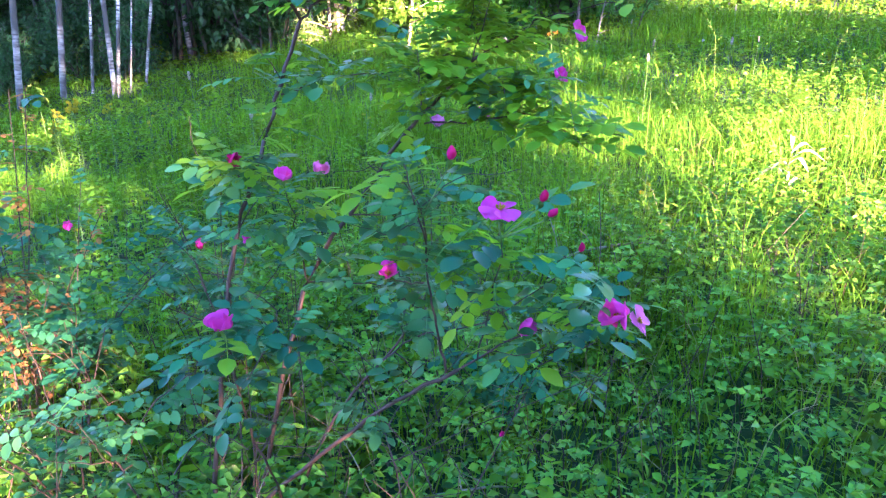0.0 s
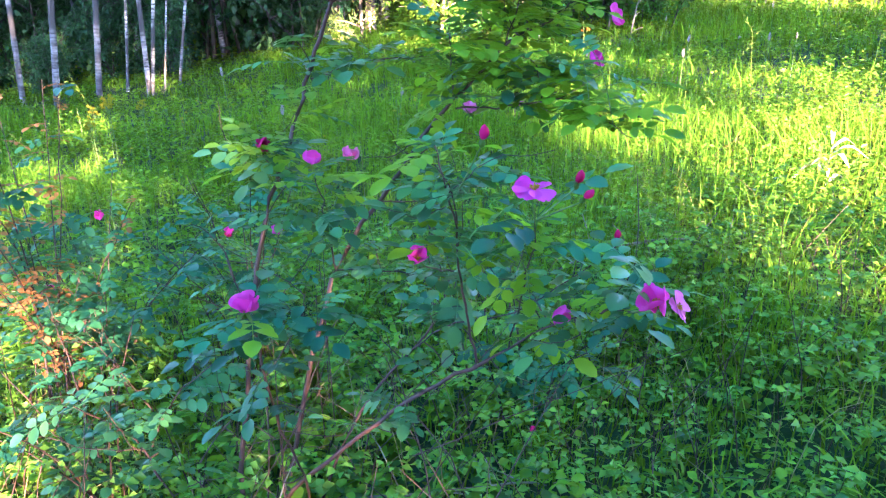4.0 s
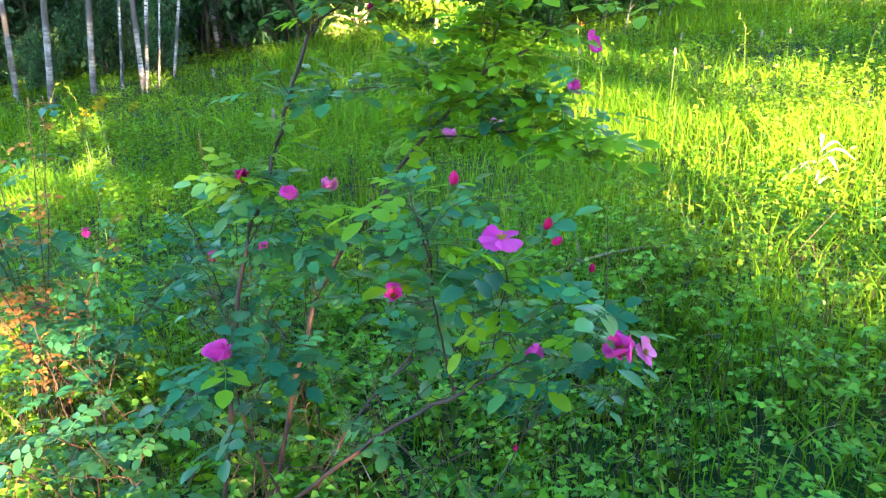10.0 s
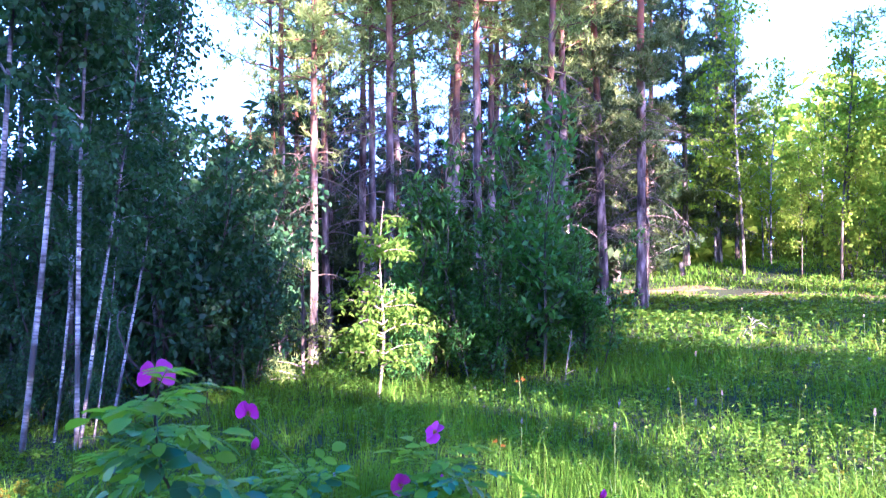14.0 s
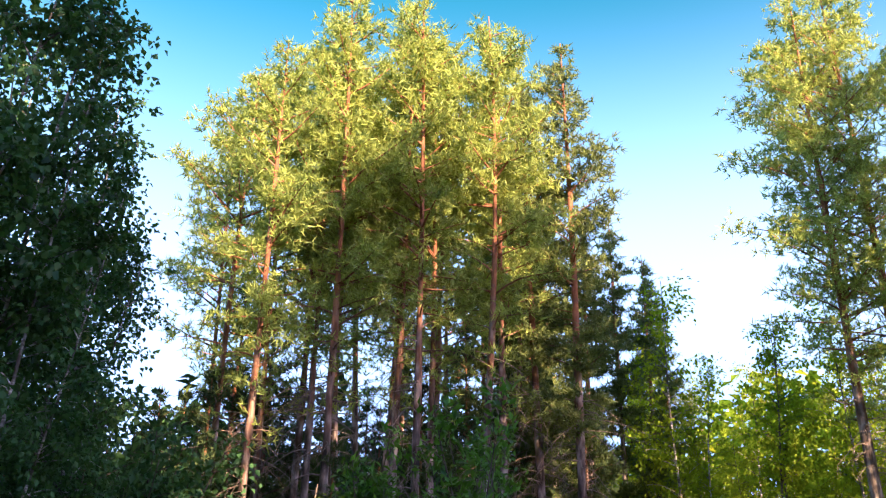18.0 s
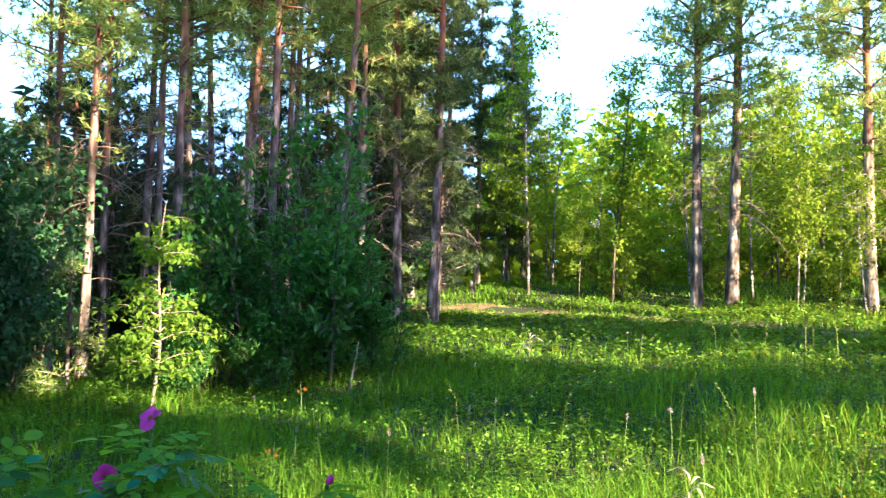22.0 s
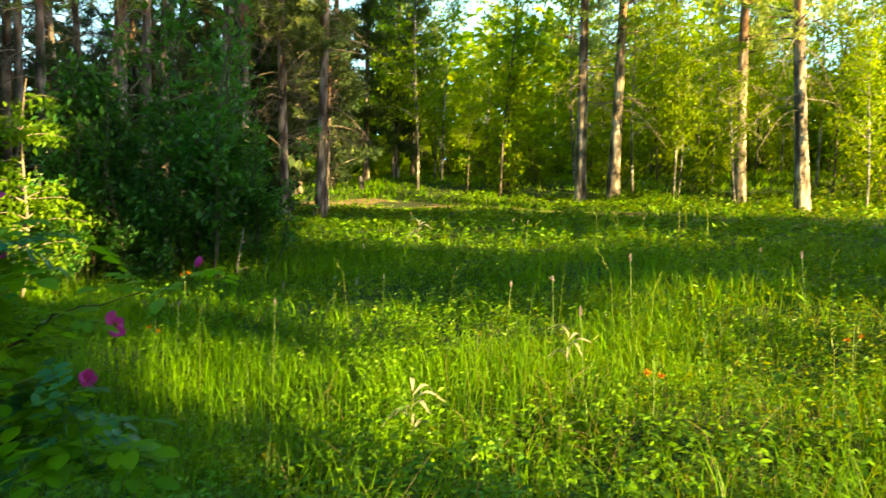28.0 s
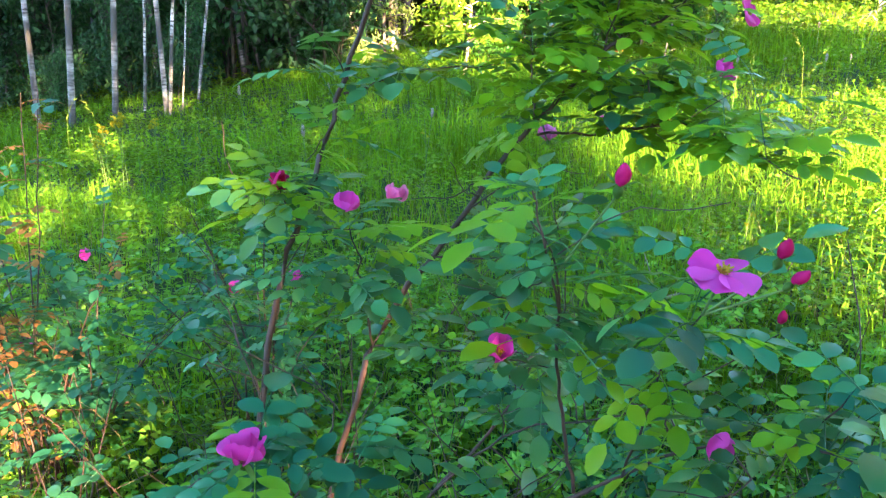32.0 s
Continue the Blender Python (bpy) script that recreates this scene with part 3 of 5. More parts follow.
# the stand behind the thicket: place and height
for x, y, h in ((-2.17, 17.4, 14.3), (-2.3, 21.2, 16), (-1.44, 22.1, 17), (-0.62, 19.1, 17.4), (-0.5, 24.1, 18), (-0.06, 21.1, 17.5),
                (0.5, 26.1, 19), (0.66, 23.1, 18), (1.0, 21.6, 18.5), (1.5, 19.6, 17.5), (2.45, 25, 19), (3.05, 20.6, 17.8), (4.3, 22.8, 18.2),
                (5.2, 27.5, 19), (-4.2, 25, 16), (1.9, 29, 19), (3.7, 31, 19), (-3.2, 19.8, 15.2)):
    p = plant(PINES, rng, x, y, h / 18.0, tilt=(rng.uniform(-1, 1), rng.uniform(-1, 1)))
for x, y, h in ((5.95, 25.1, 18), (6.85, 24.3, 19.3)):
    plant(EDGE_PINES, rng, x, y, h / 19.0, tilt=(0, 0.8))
for x, y, h in ((-3.4, 19.5, 6.6), (-3.1, 22.3, 7.5), (-4.4, 22, 6.6), (-5.6, 24.2, 7.2), (-2.6, 24.4, 8), (-7.6, 17.2, 6), (-9.4, 15.6, 6), (-10.8, 17, 7), (-8.2, 20, 7), (-6.9, 21.5, 7), (-12, 15, 7), (-4.9, 16.2, 4.6), (11.2, 40, 11), (8.6, 34.5, 10), (6.2, 36, 9), (9.8, 40, 12), (4.4, 34, 7.5), (2.2, 35, 7), (0.0, 33.5, 6.5), (-2.4, 35, 6.5), (-5, 33, 6.5), (-7.5, 31, 7), (7.2, 30.8, 6), (3.2, 28.2, 5), (-0.9, 28.8, 4.6), (-3.5, 21.5, 5.6), (-1.5, 25.2, 5.4), (0.9, 27.4, 5.2), (2.7, 24, 4.6), (-3.0, 27, 6), (7.9, 27.4, 8.5), (5.0, 26.7, 7.5), (3.6, 26.0, 7), (1.9, 22.6, 5.5), (-0.3, 18.0, 4.4)):
    plant(CONE_PINE, rng, x, y, h / 14.0 * (1.3 if -5 < x < 6 and y > 22 else 1.0))
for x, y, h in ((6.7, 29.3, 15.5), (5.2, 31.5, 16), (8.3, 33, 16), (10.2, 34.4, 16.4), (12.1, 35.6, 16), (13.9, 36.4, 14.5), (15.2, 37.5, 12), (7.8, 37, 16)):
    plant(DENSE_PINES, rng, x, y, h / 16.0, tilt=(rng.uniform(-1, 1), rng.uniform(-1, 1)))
for x, y, h in ((16.95, 25.3, 22), (18.46, 25.4, 23), (20.76, 21.3, 21), (18.3, 16.4, 19.5), (21.4, 14.9, 21)):
    plant(BIG_PINES, rng, x, y, h / 22.0, tilt=(rng.uniform(-0.7, 0.7), rng.uniform(-0.7, 0.7)))
rng = np.random.default_rng(16)
for x, y, h in ((-1.05, 20.4, 16.5), (2.1, 22.2, 17.5)):
    plant(PINES, rng, x, y, h / 18.0)
for x, y, h in ((-4.2, 29, 8.2), (-2.6, 31, 8.4), (-1.1, 29.6, 7.8), (0.5, 31.2, 8.4), (1.8, 30.4, 8)):
    plant(CONE_PINE, rng, x, y, h / 14.0)
rng = np.random.default_rng(17)
# an unseen wood added behind the glade to shape its shade: (across, along) are measured from the sun's bearing
SIDE, AHEAD = np.array([sun_at.y, -sun_at.x]), np.array([sun_at.x, sun_at.y])
SIDE, AHEAD = -SIDE / np.hypot(*SIDE), AHEAD / np.hypot(*AHEAD)


def across(u, s):
    return tuple(SIDE * u + AHEAD * s)


# unseen tall pines with high crowns, added to shade the foot of the stand
for s, h, step in ((13.0, 20.0, 2.0), (16.2, 21.2, 2.9)):
    for k in range(int(31.5 / step)):
        u = -11 + step * k + rng.uniform(-0.4, 0.4)
        if 3.3 < u < 5.7:
            continue
        if 2.9 < u < 3.4:
            u -= 0.55
        x, y = across(u, s + rng.uniform(-0.8, 0.8))
        plant(SHADE_PINES, rng, x, y, (h + rng.uniform(-1.2, 1.0)) / 18.0)
# more unseen pines, added behind and to the left to close off the sky
for x, y, h in ((-5.5, -12, 18), (-9, -9, 18), (-8.5, -4.5, 17), (-11, -1, 18), (-9.8, 3.2, 17), (-12, 6.5, 18), (-12.5, -7, 18), (-3, -17, 19), (-14, 2, 18)):
    plant(UNSEEN_PINES, rng, x, y, h / 18.0)
# unseen leafy trees added between them as sun blockers; sun comes through where they stand apart
SHADE = [broadleaf("alder_tree", q, 11.0, 0.08, 0.06, 1.9, 2600, 0.34, 0.75, M["grey_bark"], M["willow_leaf"], 1, 0.7, 0.3, 0.02, 0.3) for q in (91, 92)]
SHADE_HIGH = broadleaf("alder_tree", 93, 11.0, 0.08, 0.386, 1.9, 3200, 0.34, 0.75, M["grey_bark"], M["willow_leaf"], 1, 0.7, 0.3, 0.02, 0.3)
SHADE_SLIM = broadleaf("alder_tree", 94, 11.0, 0.08, 0.43, 1.0, 1900, 0.3, 0.75, M["grey_bark"], M["willow_leaf"], 1, 0.7, 0.3, 0.02, 0.25)
for b in SHADE + [SHADE_HIGH, SHADE_SLIM]:
    tagged(b, "unseen alder added behind the glade to cast shade", "tree", "alders behind the glade")
for u in (-10, -8.4, -6.9, -5.4, -4.0, -2.85, -2.05, 15.0, 16.3, 17.6, 18.6):
    plant(SHADE, rng, *across(u, 11.2 + rng.uniform(-0.5, 0.5)), rng.uniform(0.95, 1.08))
plant(SHADE, rng, *across(24.2, 10.5), 0.55)
plant(SHADE, rng, *across(1.1, 11.0), 0.8)
plant(SHADE_HIGH, rng, *across(0.0, 11.6), 1.3)
plant(SHADE_SLIM, rng, *across(2.05, 11.2), 0.92)
plant(SHADE_SLIM, rng, *across(2.95, 12.0), 1.16)
plant(SHADE_SLIM, rng, *across(5.9, 11.8), 1.22)
# unseen small crowns, added to darken single patches of the meadow
SHADE_LOW = broadleaf("alder_tree", 95, 7.0, 0.05, 0.82, 0.75, 900, 0.26, 0.75, M["grey_bark"], M["willow_leaf"], 1, 0.6, 0.3, 0.02, 0.2)
tagged(SHADE_LOW, "unseen slim alder with a small crown, added to cast shade", "tree", "alders behind the glade")
plant(SHADE_LOW, rng, *across(3.45, 11.9), 1.0)
plant(SHADE_LOW, rng, *across(4.35, 11.7), 0.87)
plant(SHADE_LOW, rng, *across(2.2, 11.4), 0.8)
for u, k in ((10.0, 0.58), (10.9, 0.55), (11.8, 0.52), (12.7, 0.49), (13.6, 0.46)):
    plant(SHADE, rng, *across(u, 11.5), k)
for u in (7.9, 8.5):
    plant(SHADE_HIGH, rng, *across(u, 11.4), 1.2)

rng = np.random.default_rng(18)
BIRCHES = [broadleaf("birch_tree", s, 12.5, 0.052, 0.15, 1.6, 4300, 0.125, 0.72, M["birch_bark"], M["birch_leaf"], 1, 1.0, 0.5, 0.03) for s in (31, 32, 33)]
for b in BIRCHES:
    tagged(b, "slender white-barked birch with small dark leaves", "tree", "birches at the glade's edge")
EDGE_BIRCHES = [broadleaf("birch_tree", s, 12.5, 0.039, 0.33, 1.3, 3300, 0.13, 0.76, M["birch_bark"], M["birch_leaf"], 1, 1.0, 0.5, 0.0) for s in (34, 35, 36)]
for b in EDGE_BIRCHES:
    tagged(b, "slender white birch with a bare lower stem", "tree", "birches at the glade's edge")
# place, height and lean of each stem along the edge
for x, y, h, lx, ly in ((-5.5, 10.4, 13, 0.065, 0.034), (-5.05, 10.7, 12.5, 0.07, 0.034), (-4.38, 10.7, 10.6, 0.03, 0.012), (-4.34, 10.85, 7.8, 0.12, 0.045),
                        (-4.3, 11.8, 7.0, 0.15, 0.055), (-4.97, 11.4, 6.5, 0.1, 0.05), (-4.3, 11.15, 4.2, 0.1, 0.04), (-6.4, 11.2, 12, 0.05, 0.03)):
    b = plant(EDGE_BIRCHES, rng, x, y, h / 12.5)
    b.matrix_basis = Matrix.Translation((x, y, ground_z(x, y))) @ Vector((lx, ly, 1)).to_track_quat("Z", "Y").to_matrix().to_4x4() @ pose(0, 0, 0, 0, 0, rng.uniform(0, 360)) @ Matrix.Scale(h / 12.5, 4)
for x, y, h in ((-5.6, 13.4, 12), (-4.4, 14.2, 11), (-8.4, 12.3, 12), (-9.5, 14, 13), (-7.4, 15, 13), (-5.8, 15.8, 12), (-10.5, 11, 12), (-8.8, 17, 13), (-6.5, 18.5, 13), (-12.5, 13, 13),
                (-11, 18, 14), (-14, 16, 13), (-9, 21, 13), (-13, 22, 13)):
    plant(BIRCHES, rng, x, y, h / 12.5, tilt=(rng.uniform(-4, 4), rng.uniform(-4, 5)))

rng = np.random.default_rng(19)
YOUNG = [broadleaf("young_tree", s, 8.5, 0.045, 0.2, 1.5, 2800, 0.125, 0.7, b, M["young_leaf"], 1, 0.9, 0.4, 0.03)
         for s, b in ((41, M["birch_bark"]), (42, M["grey_bark"]), (43, M["birch_bark"]))]
for b in YOUNG:
    tagged(b, "young leafy tree with bright green leaves", "tree", "young trees behind the track")
spots = []
for k in range(400):
    r, a = rng.uniform(31, 50), rng.uniform(-68, -20)
    x, y = -r * math.sin(radians(a)), r * math.cos(radians(a))
    if np.min(np.hypot(TRACK[:, 0] - x, TRACK[:, 1] - y)) < 2.4 or any(math.hypot(x - p, y - q) < 1.7 for p, q in spots):
        continue
    spots.append((x, y))
    if len(spots) == 62:
        break
for x, y in spots:
    plant(YOUNG, rng, x, y, rng.uniform(0.9, 1.4), tilt=(rng.uniform(-3, 3), rng.uniform(-3, 3)))
for x, y, h in ((18.5, 14.6, 5.5), (21.8, 15.8, 8), (24, 17.5, 9), (25.5, 14.5, 9), (23.6, 20, 9), (26.5, 19, 10), (19.6, 20.3, 6), (29, 16.5, 10),
                (20.4, 24, 6), (22.5, 24.5, 8), (30, 21, 10), (14.4, 29.5, 5)):
    plant(YOUNG, rng, x, y, h / 8.5, tilt=(rng.uniform(-4, 4), rng.uniform(-4, 4)))

SCRUB = [broadleaf("hazel_scrub", s, 2.6, 0.025, 0.02, 0.9, 650, 0.2, 0.7, M["grey_bark"], M["young_leaf"], 4, 0.7, 0.3) for s in (46, 47)]
for b in SCRUB:
    tagged(b, "low bright green scrub under the young trees", "shrub", "scrub under the young trees")
for k in range(24):
    r, a = rng.uniform(33, 47), radians(-70 + 46 * (k + rng.uniform(0, 1)) / 24)
    if np.min(np.hypot(TRACK[:, 0] + r * math.sin(a), TRACK[:, 1] - r * math.cos(a))) > 2:
        plant(SCRUB, rng, -r * math.sin(a), r * math.cos(a), rng.uniform(0.6, 1.2))
for x, y, s in ((22.8, 17.3, 0.7), (24.6, 15.6, 0.9), (26.2, 12.8, 0.9), (23.9, 19.2, 0.8), (21.6, 24, 0.7), (19.5, 27.5, 0.8), (27.5, 15.5, 1.0), (17.8, 30, 0.8), (28.5, 10, 0.9)):
    plant(SCRUB, rng, x, y, s)

rng = np.random.default_rng(20)
# unseen shrubs behind the camera, added to shade the rose bush and near ground
SHADE_SHRUBS = [broadleaf("willow_shrub", s, 3.9, 0.03, 0.03, 1.15, 7000, 0.1, 0.48, M["grey_bark"], M["willow_leaf"], 6, 0.8, 0.25) for s in (51, 52)]
for b in SHADE_SHRUBS:
    tagged(b, "unseen dense willow shrub with many stems, added to cast shade", "shrub", "thicket before the pines")
for x, y, h in ((2.86, -4.55, 4.5), (4.0, -5.4, 3.0), (0.8, -7.3, 6.2), (4.5, -7.5, 5.2), (3.3, -7.4, 3.0), (5.0, -8.3, 4.2),
                (6.7, -10.2, 3.1), (7.7, -9.7, 2.2)):
    plant(SHADE_SHRUBS, rng, x, y, h / 3.9)
WILLOW = [broadleaf("willow_shrub", s, 3.9, 0.028, 0.03, 0.75, 3600, 0.15, 0.46, M["grey_bark"], M["willow_leaf"], 7, 1.3, 0.1, splay=0.7, hang=0.12, curtain=0.13) for s in (53, 54)]
for b in WILLOW:
    tagged(b, "bright green willow shrub with many thin stems", "shrub", "thicket before the pines")
for x, y, h in ((0.25, 13.3, 3.6), (2.1, 13.3, 4.3), (1.2, 12.7, 2.5), (0.3, 14.6, 3.9), (2.3, 14.7, 4.2), (1.1, 14.3, 3.0), (2.75, 12.9, 2.3), (-0.1, 12.7, 1.8)):
    plant(WILLOW, rng, x, y, h / 3.9)
ALDER = [broadleaf("alder_shrub", 56, 3.9, 0.03, 0.03, 1.15, 4600, 0.13, 0.66, M["grey_bark"], M["birch_leaf"], 6, 0.8, 0.25)]
tagged(ALDER[0], "dark green alder shrub under the birches", "shrub", "shrubs under the birches")
for x, y, h in ((-3.6, 15.4, 4.6), (-4.7, 17.6, 5.4), (-3.5, 18.8, 5.0), (-5.5, 19.6, 6.0), (-3.0, 14.2, 3.2), (-4.6, 14.4, 4.8), (-6.1, 14.2, 3.6), (-7.7, 13.8, 3.2), (-5.9, 13.2, 1.9), (-4.9, 12.7, 1.5), (-8.3, 13.0, 2.3), (-6.4, 12.1, 1.1)):
    plant(ALDER, rng, x, y, h / 3.9)
ROWAN = broadleaf("rowan_sapling", 66, 2.95, 0.024, 0.16, 0.78, 1800, 0.105, 0.52, M["dead_wood"], M["rowan_leaf"], 1, 0.55, 0.35, 0.03, 0.1, hang=0.0, many=16)
tagged(ROWAN, "sunlit yellow-green sapling with a pale stem", "sapling")
plant(ROWAN, rng, -0.5, 12.0, 1.0, 20)
LITTLE_PINE = pine(71, 2.6, 0.03, 0.12, 0.6, 420, 0, 9, cone=1.0, coarse=0.55)
tagged(LITTLE_PINE, "small pale green pine seedling beside the thicket", "tree")
plant(LITTLE_PINE, rng, -1.95, 14.3, 1.0)


def far_woods(seed, arc, depth, mat, leaf):
    """The wood goes on beyond: a deep belt of leaves round the glade."""
    rng = np.random.default_rng(seed)
    n = 24000
    a = np.radians(rng.uniform(*arc, n))
    r = rng.uniform(*depth, n)
    clump = 0.55 + 0.45 * np.sin(a * 47 + 2 * np.sin(a * 19))
    top = (5.5 + 4.5 * clump) * np.where((a > -0.22) & (a < 0.3), 0.8, 1)
    x, y = -r * np.sin(a), r * np.cos(a)
    z = land(x, y) + top * rng.uniform(0, 1, n) ** 1.5
    C = np.stack([x, y, z], 1)
    return quick_mesh("far_woods", *leaves(rng, C, rng.normal(0, 1, (n, 3)), leaf, 0.7), M[mat])


# the dark gaps behind the birches come from this shade-darkened leaf colour
tagged(part("far_woods", far_woods(82, (-14, 75), (26, 46), "deep_shade", 0.62)), "dark woods behind the birches", "woods", kind="stuff")
tagged(part("far_woods", far_woods(81, (-80, -12), (46, 66), "young_leaf", 0.85)), "green woods closing the glade far behind", "woods", kind="stuff")

# ---------------------------------------------------------------- meadow
def sector(rng, n, r0, r1, a0=-74, a1=44):
    r = np.sqrt(rng.uniform(r0 * r0, r1 * r1, n))
    a = np.radians(rng.uniform(a0, a1, n))
    return -r * np.sin(a), r * np.cos(a)


def clear_of_track(x, y, gap):
    keep = np.ones(len(x), bool)
    for p in TRACK[::2]:
        keep &= np.hypot(x - p[0], y - p[1]) > gap
    return keep


def blades(rng, x, y, height, width, simple=False):
    """Grass blades: tapered strips, bent to one side."""
    n = len(x)
    patch = 0.72 + 0.4 * np.sin(x * 1.1 + 2 * np.sin(y * 0.8)) * np.cos(y * 1.3 + 1)
    near_track = np.exp(-((x - 9.5) / 5) ** 2 - ((y - 25) / 5) ** 2)
    patch = patch * (1 - 0.72 * near_track) * np.where((x < -2.8) & (y > 8.6), 0.5, 1.0)
    h = height * (0.4 + 1.1 * rng.uniform(0, 1, n) ** 1.6) * patch
    a = rng.uniform(0, 2 * np.pi, n)
    B = np.stack([np.cos(a), np.sin(a), np.zeros(n)], 1)
    S = np.stack([-np.sin(a), np.cos(a), np.zeros(n)], 1) * (width * rng.uniform(0.7, 1.4, n))[:, None]
    bend = (h * rng.uniform(0.1, 1.0, n))[:, None]
    up = np.array([0, 0, 1.0])
    P0 = np.stack([x, y, land(x, y) - 0.02], 1)
    P1 = P0 + up * (h * 0.6)[:, None] + B * bend * 0.28
    P2 = P0 + up * h[:, None] * rng.uniform(0.85, 1.0, (n, 1)) + B * bend
    if simple:
        V = np.stack([P0 - S / 2, P0 + S / 2, P2], 1).reshape(-1, 3)
        k = np.arange(n) * 3
        return V, np.stack([k, k + 1, k + 2], 1)
    V = np.stack([P0 - S / 2, P0 + S / 2, P1 + S * 0.42, P1 - S * 0.42, P2], 1).reshape(-1, 3)
    k = np.arange(n) * 5
    return V, np.concatenate([np.stack([k, k + 1, k + 2], 1), np.stack([k, k + 2, k + 3], 1), np.stack([k + 3, k + 2, k + 4], 1)])


def meadow_grass():
    rng = np.random.default_rng(101)
    pile = Pile()
    for r0, r1, n, h, w in ((0.9, 3, 12000, 0.34, 0.0044), (2.6, 7, 54000, 0.38, 0.0055), (6.5, 14, 66000, 0.36, 0.0105), (13, 26, 52000, 0.32, 0.03), (25, 48, 36000, 0.34, 0.06)):
        x, y = sector(rng, n, r0, r1)
        k = clear_of_track(x, y, np.where((y > 25.5) & (x > 7.5) & (x < 12.3), 0.55, 0.05)) & ~((np.hypot(x + 0.3, y - 1.4) < 0.7) & (rng.uniform(0, 1, n) < 0.5))
        thin = 0.5 + 0.5 * np.sin(x * 2.1 + 1.7 * np.sin(y * 1.9)) * np.sin(y * 2.4 + 1.3 * np.sin(x * 1.3 + 2))
        clump = np.sin(x * 1.7 + 1.3 * np.sin(y * 1.1)) * np.sin(y * 1.9 + np.sin(x * 1.5))
        k &= rng.uniform(0, 1, n) < (0.35 + 0.9 * thin) * np.where(clump > 0.05, 0.55, 1.05)
        pile.put(*blades(rng, x[k], y[k], h, w, r0 > 10))
    x, y = sector(rng, 22000, 27, 40, -60, -8)
    k = clear_of_track(x, y, np.where((x > 7.5) & (x < 12.3), 0.55, 0.1))
    pile.put(*blades(rng, x[k], y[k], 0.3, 0.06, True))
    return pile.mesh("meadow_grass", M["grass"])


tagged(part("meadow_grass", meadow_grass()), "long green meadow grass", "grass", kind="stuff")


def ovate(rng, C, D, length, width):
    """Pointed oval leaves with a sunken midrib, eight triangles each."""
    n = len(C)
    D = unit(D)
    S = unit(np.cross(D, rng.normal(0, 1, (n, 3)) * 0.35 + np.array([0, 0, 1.0])))
    N = np.cross(S, D)
    L = (np.broadcast_to(length, (n,)) * rng.uniform(0.75, 1.2, n))[:, None]
    W = L * width
    at = lambda t, w, up: C + D * L * t + S * W * w + N * (W * up - L * 0.16 * t * t)
    V = np.stack([at(0, 0, 0), at(0.3, 0.44, 0.1), at(0.3, 0, 0), at(0.3, -0.44, 0.1), at(0.66, 0.4, 0.1), at(0.66, 0, 0), at(0.66, -0.4, 0.1), at(1, 0, 0)], 1).reshape(-1, 3)
    k = np.arange(n)[:, None] * 8
    F = np.concatenate([k + np.array([f]) for f in ((0, 2, 1), (0, 3, 2), (1, 2, 5), (1, 5, 4), (2, 3, 6), (2, 6, 5), (4, 5, 7), (5, 6, 7))])
    return V, F


